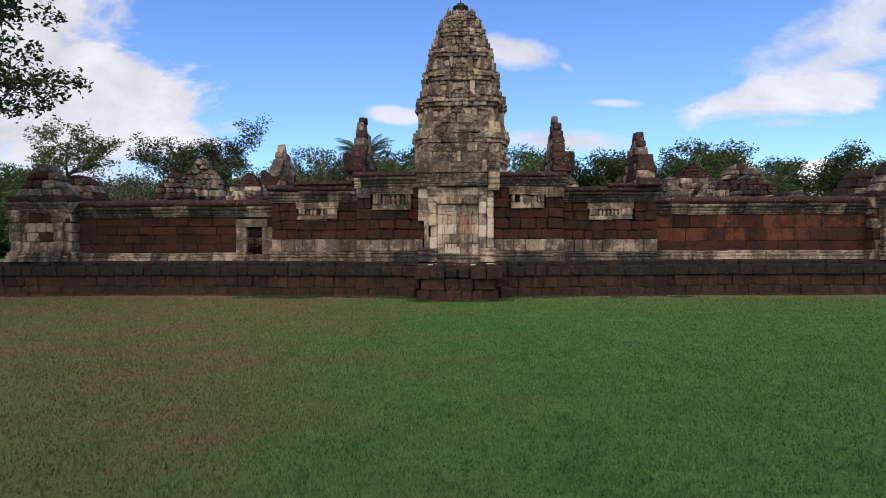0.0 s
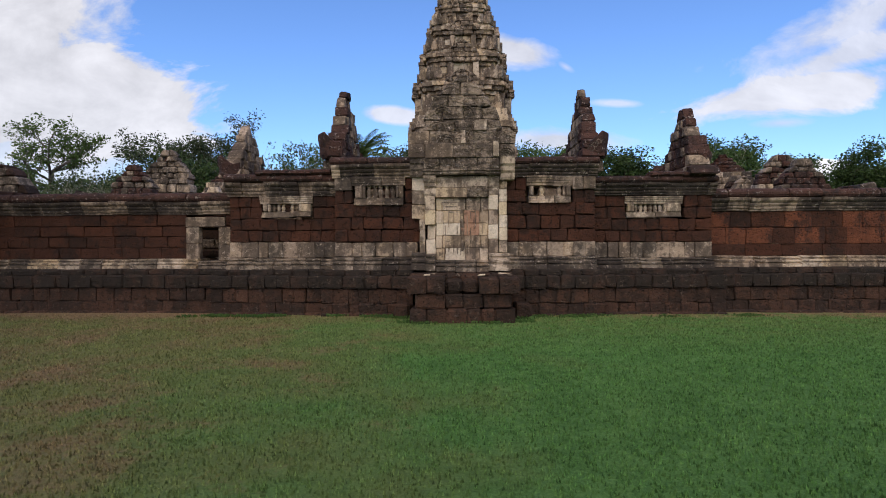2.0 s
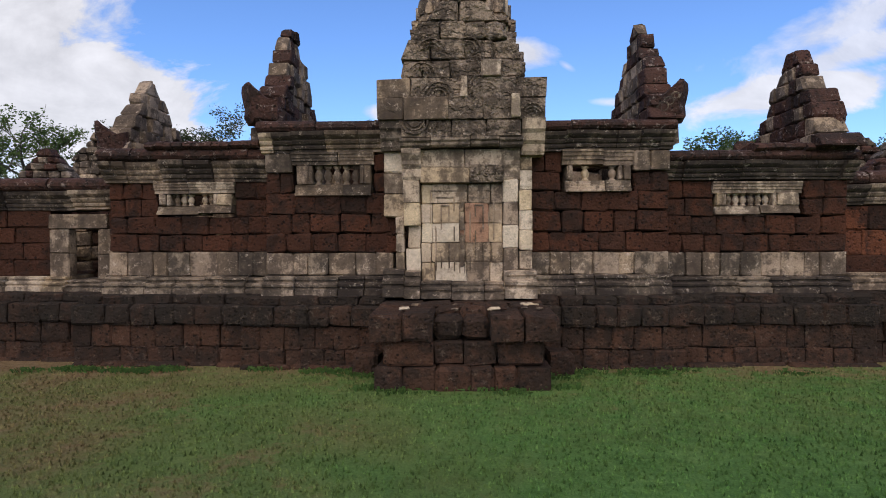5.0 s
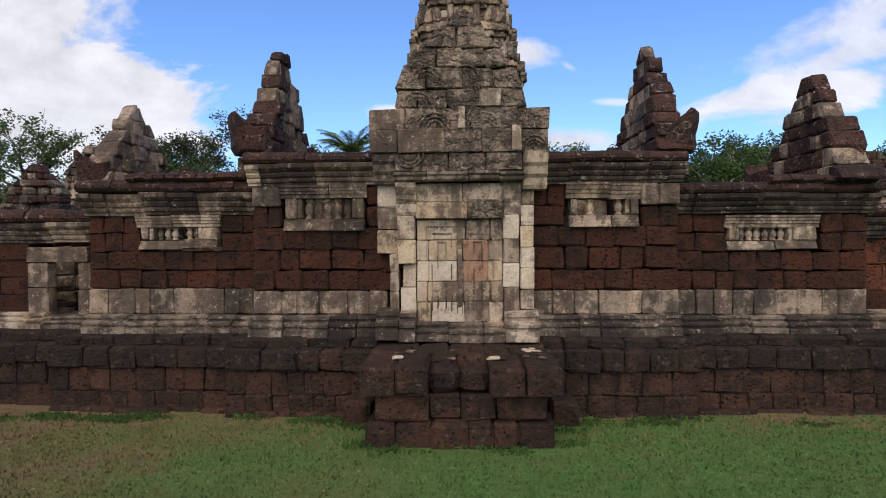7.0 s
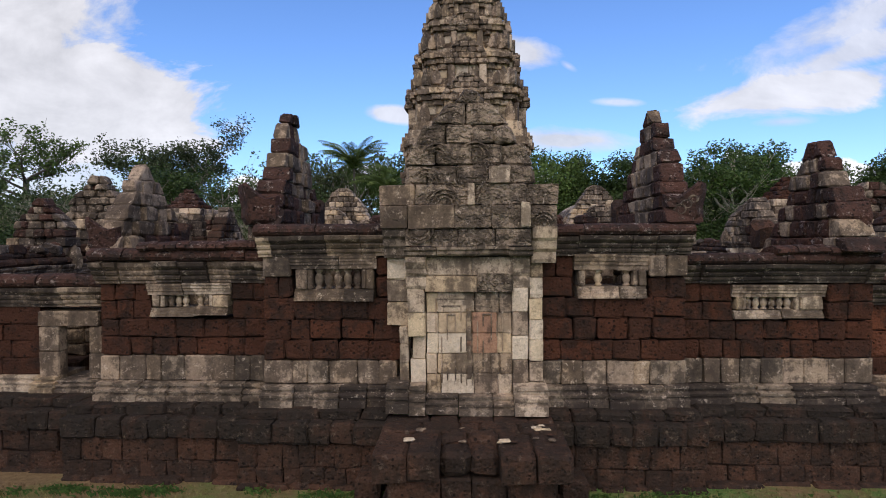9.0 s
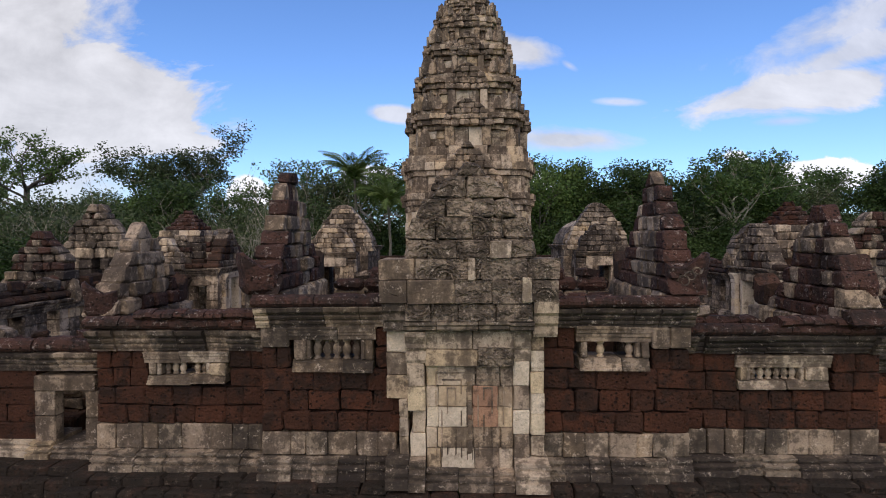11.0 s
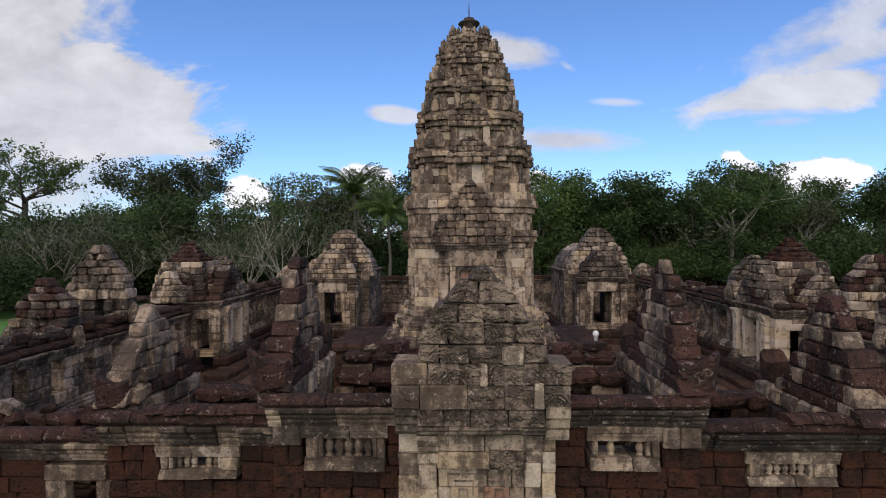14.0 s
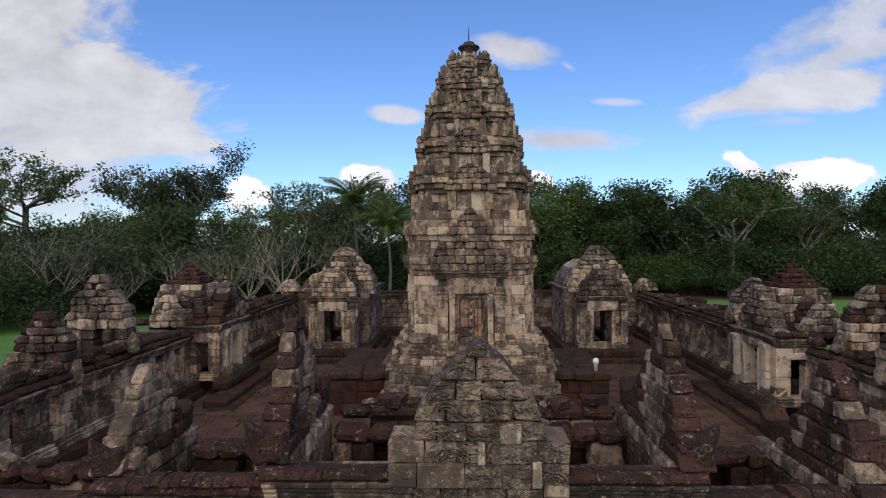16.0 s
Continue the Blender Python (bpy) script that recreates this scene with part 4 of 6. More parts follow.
# cross gables over the gateway's wings: walls that run from front to back
def cross_gable(x, y0, y1, zwall, zfoot, ztop, apex_y, thick, label, side, steep=1.0):
    t = thing("gable_wall", label, "gable", group="cross gables", kind="structure")
    m = frame_at(x + thick / 2, 0, 90)      # local x runs along +y, local y along -x
    w = Masonry(t, m, name="gable_stone", chamfer=0.05, jit=0.025)
    w.wall(25.2, y1, 0.0, thick, 1.4, zwall, SANDSTONE_BLACK, 4, wr=(0.4, 0.8), odd=(0.45, SANDSTONE), uneven=0.05)
    w.course(y0 + 0.7, y1 - 0.1, 0, thick, zwall, zfoot, SANDSTONE, (0.5, 0.9), odd=(0.4, SANDSTONE_PALE), uneven=0.04)
    hw = (y1 - y0) / 2 - 0.1
    zz = ztop - zfoot
    out = [(zfoot, hw * 0.86), (zfoot + zz * 0.22, hw * 0.66), (zfoot + zz * 0.45, hw * 0.5), (zfoot + zz * 0.7, hw * 0.3), (zfoot + zz * 0.88, hw * 0.17), (ztop, 0.08)]
    w.gable(apex_y, out, 0.0, thick, LATERITE_CAP, (0.28, 0.55), 0.33, odd=(0.58, SANDSTONE), uneven=0.12, chamfer=0.04, thin=0.34)
    naga = Masonry(t, pose(x, y0 + 0.62, zfoot - 0.02, 0, 0, -90 + 58 * side))
    naga_end(naga, 0, 0, 0, 1, LATERITE_CAP, 0.86 * steep)
    for q in range(3):
        flame_scroll(naga, 0.12 + 0.12 * q, -0.3, 0.28 + 0.1 * q, 0.13 - 0.02 * q, 1.3, -1, SANDSTONE_GREY)
    naga = Masonry(t, pose(x, y1 - 0.5, zfoot - 0.02, 0, 0, 90))
    naga_end(naga, 0, 0, 0, 1, LATERITE_DARK, 0.8 * steep)
    return t


cross_gable(-4.38, 23.6, 28.3, 4.6, 5.1, 7.75, 25.95, 0.8, "tall ragged gable of dark and pale blocks on the wall", -1)
cross_gable(4.15, 23.6, 28.5, 4.6, 5.05, 7.66, 25.75, 0.8, "tall ragged gable of dark and pale blocks on the wall", 1)
cross_gable(-8.1, 24.2, 28.2, 4.1, 4.55, 6.62, 26.2, 0.8, "broken gable of dark laterite and pale sandstone blocks", -1, 0.9)
cross_gable(7.62, 23.9, 27.9, 4.0, 4.45, 6.86, 25.3, 0.9, "broken gable of dark laterite and pale sandstone blocks", 1)

# gallery walls to both corners
gal_l = thing("wall_west_gallery_left", "dark laterite gallery wall with moulded sandstone base", "wall", kind="structure")
GL = Masonry(gal_l, name="laterite_block", chamfer=0.022, jit=0.016)
door_hole = (-9.77, -8.38, 1.5, 3.2)
GL.moulding(-16.8, -9.3, 24.9, 0.85, 1.4, 1.75, SANDSTONE_GREY, BASEMOULD, (0.6, 1.1), odd=(0.3, SANDSTONE_PALE))
GL.moulding(-9.3, -8.0, 24.9, 0.85, 1.4, 1.68, SANDSTONE_GREY, BASEMOULD, (0.6, 1.1))
GL.wall(-16.8, -8.0, 24.92, 0.8, 1.75, 3.3, LATERITE, 4, wr=(0.6, 1.1), holes=[door_hole])
GL.moulding(-16.8, -8.0, 24.9, 0.85, 3.3, 3.74, SANDSTONE_BLACK, CORNICE, (0.6, 1.0), odd=(0.2, SANDSTONE))
GL.moulding(-16.8, -8.0, 24.85, 0.62, 3.74, 4.05, LATERITE_CAP, ROLL, (0.6, 1.2), name="cap_stone", back=0.15)
GD = Masonry(gal_l, name="door_frame_stone", chamfer=0.02, jit=0.008)
GD.stone(-9.77, -8.38, 24.82, 25.7, 2.86, 3.2, SANDSTONE, "lintel")
GD.wall(-9.77, -9.3, 24.85, 0.32, 1.68, 2.86, SANDSTONE, 2, wr=(0.4, 0.5), uneven=0.01)
GD.wall(-8.62, -8.0, 24.85, 0.32, 1.68, 2.86, SANDSTONE, 2, wr=(0.4, 0.7), uneven=0.01)

gal_r = thing("wall_west_gallery_right", "rust-orange laterite gallery wall with black run-off streaks", "wall", kind="structure")
GR = Masonry(gal_r, name="laterite_block", chamfer=0.02, jit=0.014)
GR.moulding(8.12, 17.0, 24.9, 0.85, 1.4, 1.78, SANDSTONE, BASEMOULD, (0.6, 1.1), odd=(0.5, SANDSTONE_PALE))
GR.course(8.12, 17.0, 24.92, 0.8, 1.78, 2.18, LATERITE, (0.8, 1.4))
GR.wall(8.12, 17.0, 24.92, 0.8, 2.18, 3.3, LATERITE_ORANGE, 2, wr=(0.6, 1.2), odd=(0.25, LATERITE))
GR.moulding(8.12, 17.0, 24.9, 0.85, 3.3, 3.74, SANDSTONE_BLACK, CORNICE, (0.6, 1.0), odd=(0.15, SANDSTONE))
GR.moulding(8.12, 17.0, 24.85, 0.62, 3.74, 4.05, LATERITE_CAP, ROLL, (0.6, 1.2), name="cap_stone", back=0.15)


def corner_pavilion(xc, y0, label):
    """Square pavilion at the gallery's corner with a pointed gable."""
    t = thing("corner_pavilion", label, "pavilion", group="corner pavilions", kind="structure", at=(xc, y0, 0))
    w = Masonry(t, name="sandstone_block", chamfer=0.04, jit=0.02)
    for m, L in ((frame_at(-1.35, 0, 0), 2.7), (frame_at(1.35, 0.0, 90), 3.4), (frame_at(-1.35, 3.4, -90), 3.4)):
        w.m = m
        w.moulding(0.0, L, 0, 0.6, 1.4, 1.8, SANDSTONE_GREY, BASEMOULD, (0.5, 0.9), odd=(0.3, SANDSTONE_PALE))
        w.wall(0.0, L, 0, 0.6, 1.8, 3.5, LATERITE, 4, wr=(0.4, 0.8), odd=(0.6, SANDSTONE), uneven=0.05)
        w.moulding(0, L, 0, 0.6, 3.5, 3.95, SANDSTONE_GREY, CORNICE, (0.5, 0.9))
        w.course(0, L, -0.1, 0.7, 3.95, 4.2, LATERITE_DARK, (0.5, 0.9))
    w.m = Matrix()
    out = [(4.2, 1.25), (4.6, 1.0), (5.0, 0.72), (5.35, 0.45), (5.65, 0.15)]
    w.gable(0, out, 0.1, 0.8, LATERITE_DARK, (0.4, 0.7), 0.36, odd=(0.4, SANDSTONE_GREY))
    w.gable(0, [(4.2, 1.2), (4.7, 0.9), (5.2, 0.4), (5.4, 0.15)], 2.4, 0.8, LATERITE_DARK, (0.4, 0.7), 0.36, odd=(0.4, SANDSTONE_GREY))
    moulded_pilaster(w, -1.15, -0.75, -0.22, 0.4, 1.42, 3.6, SANDSTONE, 0.5)
    moulded_pilaster(w, 0.7, 1.1, -0.22, 0.4, 1.42, 3.6, SANDSTONE, 0.5)


corner_pavilion(-18.05, 24.35, "ruined corner pavilion of mixed sandstone and laterite")
corner_pavilion(18.3, 24.35, "ruined corner pavilion of mixed sandstone and laterite")

# inner side of the western gallery and the gateway's inner porch
inner = thing("wall_west_inner", "low rounded laterite walls on the gallery's court side", "wall", kind="structure")
WI = Masonry(inner, name="laterite_block", chamfer=0.05, jit=0.025)
for a, b, y, zt in ((-7.45, -4.55, 27.1, 4.3), (-3.75, -1.2, 27.1, 4.75), (1.0, 3.6, 27.1, 4.75), (4.45, 7.4, 27.2, 4.15), (-16.4, -8.3, 27.2, 3.6), (8.35, 16.4, 27.2, 3.6)):
    door = a + (b - a) * 0.4
    WI.wall(a, b, y + 0.1, 0.6, 1.3, zt - 0.4, LATERITE_DARK, 5, wr=(0.5, 0.9), odd=(0.3, SANDSTONE), uneven=0.05, holes=[(door, door + 0.75, 1.4, zt - 0.8)])
    WI.course(a - 0.05, b + 0.05, y, 0.75, zt - 0.4, zt, LATERITE_CAP, (0.5, 1.0), uneven=0.08, chamfer=0.12)
for a, b, y, zt in ((-3.75, 3.6, 27.7, 5.12), (-7.4, -4.6, 27.9, 3.95), (4.5, 7.4, 27.9, 3.85)):
    WI.course(a, b, y, 0.55, zt - 0.34, zt, LATERITE_CAP, (0.6, 1.4), uneven=0.06, chamfer=0.12)
    WI.wall(a, b, y + 0.1, 0.5, 1.3, zt - 0.34, LATERITE_DARK, 5, wr=(0.5, 0.9), odd=(0.3, SANDSTONE), uneven=0.05)
# cross walls of the passage and inner porch
for x, y0, y1, zt, mt in ((-1.3, 24.6, 27.2, 4.6, SANDSTONE), (1.1, 24.6, 27.2, 4.6, SANDSTONE), (-2.6, 28.4, 31.4, 4.3, SANDSTONE), (2.1, 28.4, 31.4, 4.3, SANDSTONE)):
    WX = Masonry(inner, frame_at(x + 0.5, 0, 90), name="sandstone_block", chamfer=0.04, jit=0.02)
    WX.wall(y0, y1, 0, 0.55, 1.3, zt, mt, 6, wr=(0.5, 0.9), odd=(0.4, LATERITE_DARK), uneven=0.05)
for a, b, y, zt in ((-2.6, -0.9, 31.2, 3.9), (0.7, 2.6, 31.2, 3.9)):
    WI.wall(a, b, y, 0.6, 0.2, zt, LATERITE_DARK, 7, wr=(0.5, 0.9), odd=(0.25, SANDSTONE), uneven=0.05)
# stepped plinth towards the court
for a, b, y0, z0, z1 in ((-8.3, 8.2, 28.9, 0.1, 0.75), (-7.8, 7.7, 28.6, 0.75, 1.3), (-4.2, 4.0, 31.9, 0.1, 0.6), (-3.6, 3.4, 31.5, 0.6, 1.1), (-16.6, -8.3, 28.2, 0.1, 1.2), (8.2, 16.4, 28.2, 0.1, 1.2)):
    WI.course(a, b, y0, 0.9, z0, z1, LATERITE_DARK, (0.7, 1.2), uneven=0.06, chamfer=0.07)
# fallen and spare stones on the gallery floor
for i in range(46):
    x, y = RNG.choice((-1, 1)) * RNG.uniform(1.2, 15.5), RNG.uniform(25.9, 26.8)
    s = RNG.uniform(0.25, 0.6)
    WI.stone(x, x + s * 1.5, y, y + s, 1.36, 1.36 + s * 0.8, RNG.choice([LATERITE_DARK, LATERITE_DARK, SANDSTONE]), name="fallen_stone")

V, F = grid_sheet(-19.5, 19.3, 25.0, 29.4, 30, 4, lambda x, y: 1.36 + 0.02 * noise.noise(Vector((x, y, 0))))
tagged(new("gallery_floor", mesh_of("gallery_floor", V, F, PAVING)), "dark laterite gallery floor", "floor", kind="structure")


# ---- courtyard ----
def build_court():
    t = thing("court_floor", "brown laterite paving of the inner court", "floor", kind="structure")
    V, F = grid_sheet(-20, 20, 28.9, 72, 60, 60, lambda x, y: 0.12)
    part("bed", V, F, RUBBLE, t)
    near = Masonry(t, name="paving_stone", chamfer=0.03, jit=0.02)
    far = Masonry(t, joined=True, chamfer=0.03, jit=0.02)
    n, y = 0, 31.0
    while y < 70:
        h = RNG.uniform(0.5, 0.7)
        x = -16.4
        while x < 16.2:
            wd = RNG.uniform(0.7, 1.1)
            if not (abs(x) < 5.0 and 39 < y < 53):
                z = RNG.uniform(0.18, 0.24)
                good = n < 300 and 9 < x < 16 and 40 < y < 62
                (near if good else far).stone(x, x + wd, y, y + h - 0.01, 0.02, z, PAVING)
                n += good
            x += wd
        y += h
    far.finish("paving")


build_court()


# ---- side galleries ----
def side_gallery(s):
    """Ruined gallery along one side of the court; s is -1 or 1."""
    name = "gallery_left" if s < 0 else "gallery_right"
    t = thing(name, "ruined roofless gallery of pale sandstone and dark laterite with window openings", "gallery", kind="structure")
    xi = AXIS + s * 16.8
    # local x runs along the wall; the face looks to the court
    m = frame_at(xi, 28.0, 90) if s < 0 else frame_at(xi, 72.0, -90)

    def span(a, b):
        return (a - 28.0, b - 28.0) if s < 0 else (72.0 - b, 72.0 - a)

    near = Masonry(t, m, name="sandstone_block", chamfer=0.035, jit=0.018)
    far = Masonry(t, m, joined=True, chamfer=0.035, jit=0.018)
    for w, (a, b), step in ((near, (28.2, 47.0 if s < 0 else 41.6), 2.0), (far, (51.6 if s < 0 else 46.8, 71.0), 2.1)):
        x0, x1 = span(a, b)
        holes = []
        x = x0 + 0.8
        while x < x1 - 1.0:
            holes.append((x, x + 0.75, 2.0, 3.1))
            x += step
        w.course(x0, x1, -0.9, 1.2, 0.1, 0.62, LATERITE_DARK, (0.6, 1.1), uneven=0.05, chamfer=0.06)
        w.course(x0, x1, -0.6, 1.0, 0.62, 1.1, LATERITE_DARK, (0.6, 1.1), uneven=0.05, chamfer=0.06)
        w.moulding(x0, x1, 0, 0.6, 1.1, 1.5, SANDSTONE_GREY, BASEMOULD, (0.6, 1.0), odd=(0.4, SANDSTONE_PALE))
        w.wall(x0, x1, 0, 0.6, 1.5, 3.35, SANDSTONE_PALE if w is near else SANDSTONE, 4, wr=(0.45, 0.85), holes=holes, odd=(0.3, SANDSTONE_GREY), uneven=0.03)
        w.moulding(x0, x1, 0, 0.6, 3.35, 3.8, SANDSTONE_GREY, CORNICE, (0.6, 1.0))
        w.course(x0, x1, -0.22, 0.9, 3.8, 4.1, LATERITE_DARK, (0.5, 1.0), uneven=0.08, chamfer=0.1)
        w.course(x0 + 1, x1 - 1, 0.1, 0.9, 4.05, 4.32, LATERITE_DARK, (0.5, 1.3), uneven=0.15, chamfer=0.1)
        # outer wall and its ragged top
        w.wall(x0, x1, 2.7, 0.7, 0.0, 3.6, LATERITE, 7, wr=(0.6, 1.0), uneven=0.03)
        w.course(x0, x1, 2.6, 0.9, 3.6, 4.0, LATERITE_DARK, (0.5, 1.1), uneven=0.1, chamfer=0.1)
    far.finish()
    x0, x1 = (xi - 3.4, xi - 0.5) if s < 0 else (xi + 0.5, xi + 3.4)
    V, F = grid_sheet(x0, x1, 28.2, 71, 2, 20, lambda x, y: 1.2)
    part("gallery_floor", V, F, PAVING, t)
    return t


side_gallery(-1)
side_gallery(1)


def antefix(w, x, y, z, r, h):
    """Pointed leaf-shaped corner stone."""
    V, F = lathe([(r * 0.8, 0), (r, h * 0.25), (r * 0.92, h * 0.55), (r * 0.5, h * 0.85), (r * 0.1, h)], 7)
    V = [(a, b * 0.7, c) for a, b, c in V]
    w.piece(V, F, Matrix.Translation((x, y, z)), SANDSTONE_GREY, "antefix")


def leaf_stone(w, x, y, z, r, h, turn):
    """Upright leaf-shaped stone with a raised middle rib, standing on a cornice."""
    prof = [(0.72, 0.0), (0.95, 0.12), (1.0, 0.35), (0.86, 0.6), (0.55, 0.82), (0.1, 1.0)]
    V = [(-a * r, -0.1 * r, b * h) for a, b in prof] + [(0.0, -0.42 * r - 0.03, b * h * 0.98) for a, b in prof] + [(a * r, -0.1 * r, b * h) for a, b in prof]
    V += [(a * r * 0.9, 0.5 * r, b * h * 0.97) for a, b in prof] + [(-a * r * 0.9, 0.5 * r, b * h * 0.97) for a, b in prof]
    n = len(prof)
    F = [[c * n + i, d * n + i, d * n + i + 1, c * n + i + 1] for c, d in ((0, 1), (1, 2), (2, 3), (3, 4), (4, 0)) for i in range(n - 1)]
    F += [[c * n + n - 1 for c in range(5)], [c * n for c in range(5)][::-1]]
    w.piece(V, F, pose(x, y, z, 0, 0, turn), RNG.choice((SANDSTONE, SANDSTONE_GREY, SANDSTONE_PALE)), "leaf_stone")


def side_gate(s):
    """Gateway in the middle of a side gallery: inward porch with a door, wings with gables that face along the gallery."""
    t = thing("side_gate", "ruined side gateway of whitish sandstone with broken gables", "gateway", group="side gateways", kind="structure")
    X = lambda d: AXIS + s * d
    lo = lambda a, b: (min(X(a), X(b)), max(X(a), X(b)))
    w = Masonry(t, name="sandstone_block", chamfer=0.035, jit=0.018)
    pale = SANDSTONE_PALE if s < 0 else SANDSTONE_WHITE
    px, py = (15.0, 47.0) if s < 0 else (15.45, 42.1)     # near corner of the porch
    # walls that face the camera side (-y) at the porch and the wings
    def face(a, b, y, z1, rows, holes=(), mat=pale, z0=1.5):
        x0, x1 = lo(a, b)
        w.moulding(x0, x1, y, 0.6, 1.1, 1.5, SANDSTONE_GREY, BASEMOULD, (0.5, 0.9), odd=(0.4, SANDSTONE_PALE))
        w.wall(x0, x1, y, 0.6, z0, z1, mat, rows, wr=(0.45, 0.8), holes=holes, odd=(0.2, SANDSTONE), uneven=0.03)
        w.moulding(x0, x1, y, 0.6, z1, z1 + 0.45, SANDSTONE_GREY, CORNICE, (0.5, 0.9))
    hx0, hx1 = lo(px + 0.75, px + 1.45)
    face(px, 17.6, py, 4.0, 5, [(hx0, hx1, 1.5, 3.4)])
    w.stone(*lo(px + 0.45, px + 1.75), py - 0.08, py + 0.5, 3.4, 3.75, pale, "lintel")
    # slab added over porch and wing to block the sky, keeping doorways dark
    w.stone(*lo(px + 0.3, 19.6), py + 0.4, py + 4.3, 4.05, 4.4, RUBBLE, "roof_slab")
    w.wall(*lo(px + 0.2, 17.4), py + 4.3, 0.5, 1.2, 4.1, SANDSTONE, 5)
    face(17.6, 20.4, py - 1.7, 3.9, 5)
    x0, x1 = lo(px, 20.4)
    w.course(x0, x1, py - 0.1, 0.9, 4.42, 4.75, LATERITE_DARK, (0.6, 1.1), uneven=0.12, chamfer=0.1)
    w.wall(*lo(17.3, 20.4), py + 5.9, 0.6, 1.1, 4.4, SANDSTONE, 6, odd=(0.3, SANDSTONE_GREY))
    # porch front that faces the court
    f = Masonry(t, frame_at(X(px), py, 90) if s < 0 else frame_at(X(px), py + 4.6, -90), name="sandstone_block", chamfer=0.03, jit=0.015)
    f.moulding(0, 4.6, 0, 0.6, 1.1, 1.5, SANDSTONE_GREY, BASEMOULD, (0.5, 0.9))
    f.wall(0, 4.6, 0, 0.6, 1.5, 4.0, pale, 5, wr=(0.45, 0.8), holes=[(1.6, 3.0, 1.4, 3.8)], odd=(0.2, SANDSTONE))
    for a, b in ((1.35, 1.62), (2.98, 3.25)):
        f.stone(a, b, -0.14, 0.6, 1.4, 3.75, SANDSTONE_WHITE, "door_jamb", chamfer=0.02)
    f.stone(1.2, 3.4, -0.16, 0.6, 3.75, 4.15, SANDSTONE_PALE, "lintel")
    for a, b in ((0.5, 0.95), (3.6, 4.05)):
        moulded_pilaster(f, a, b, -0.25, 0.4, 1.3, 4.1, pale, 0.55)
    f.moulding(0, 4.6, 0, 0.7, 4.05, 4.5, SANDSTONE_GREY, CORNICE, (0.5, 0.9))
    f.gable(2.3, [(4.5, 2.1), (5.0, 1.75), (5.6, 1.3), (6.2, 0.85), (6.6, 0.45), (6.9, 0.2)], 0.05, 0.8, SANDSTONE_GREY, (0.45, 0.8), 0.42, odd=(0.35, LATERITE_DARK), uneven=0.1, chamfer=0.06)
    for yy, out, zz, hw in ((-2.0, -0.9, 0.62, 5.0), (-2.0, -1.4, 0.3, 5.6)):
        f.course(2.3 - hw, 2.3 + hw, out - 0.6, 1.4, 0.1, zz, LATERITE_DARK, (0.6, 1.1), uneven=0.06, chamfer=0.07)
    f.course(-0.5, 5.1, -0.7, 1.0, 0.62, 1.12, LATERITE_DARK, (0.6, 1.1), uneven=0.05, chamfer=0.07)
    # gables that stand across the gallery
    g = Masonry(t, name="gable_stone", chamfer=0.05, jit=0.025)
    for y, xc, hw, z0, z1 in ((36.1, 18.15, 1.25, 3.7, 6.6), (39.7, 17.95 if s < 0 else 19.0, 1.42, 4.3, 7.95 if s < 0 else 7.3), (py + 7.3, 18.1, 1.3, 4.3, 7.0)):
        dz = z1 - z0
        g.wall(X(xc) - hw, X(xc) + hw, y, 1.1, z0, z0 + dz * 0.42, SANDSTONE_PALE, 3, wr=(0.4, 0.8), odd=(0.45, SANDSTONE_BLACK), uneven=0.14, holes=[(X(xc) - 0.1, X(xc) + 0.4, z0, z0 + dz * 0.3)])
        g.gable(X(xc), [(z0 + dz * 0.42, hw * 1.02), (z0 + dz * 0.62, hw * 0.9), (z0 + dz * 0.8, hw * 0.5), (z0 + dz * 0.9, hw * 0.36), (z1, 0.16)], y, 1.0, SANDSTONE_GREY, (0.3, 0.6), 0.32, odd=(0.4, LATERITE_CAP), uneven=0.2, chamfer=0.06, thin=0.6)
        for k in (-1, 1):
            antefix(g, X(xc) + k * hw * 1.2, y + 0.3, z0 - 0.1, 0.34, 1.0)
    # low square upper storey with a small red stepped pyramid
    cy, cx = (49.6, 18.0) if s < 0 else (45.4, 18.0)
    for z0, z1, a, mt in ((4.4, 5.0, 1.8, LATERITE_DARK), (5.0, 5.5, 1.6, SANDSTONE_PALE), (5.5, 6.0, 1.55, SANDSTONE_PALE), (6.0, 6.4, 1.35, SANDSTONE), (6.4, 6.8, 1.3, SANDSTONE_PALE)):
        for k in range(4):
            g.m = pose(X(cx), cy, 0, 0, 0, 90 * k)
            g.course(-a, a, -a, 0.7, z0, z1, mt, (0.4, 0.9), uneven=0.12, odd=(0.35, SANDSTONE_BLACK))
            if z1 == 5.5:
                g.gable(RNG.uniform(-0.3, 0.3), [(4.7, 1.0), (5.4, 0.95), (6.0, 0.7), (6.5, 0.25)], -a - 0.25, 0.6, SANDSTONE_GREY, (0.3, 0.6), 0.34, odd=(0.4, LATERITE_CAP), uneven=0.1)
    for k in range(5):
        a = 1.08 - 0.2 * k
        for q in range(4):
            g.m = pose(X(cx), cy, 0, 0, 0, 90 * q)
            g.course(-a, a, -a, max(0.2, a), 6.8 + 0.26 * k, 7.06 + 0.26 * k, LATERITE, (0.3, 0.6), uneven=0.09, slope=0.18, chamfer=0.06, odd=(0.3, LATERITE_CAP))
    g.m = Matrix()
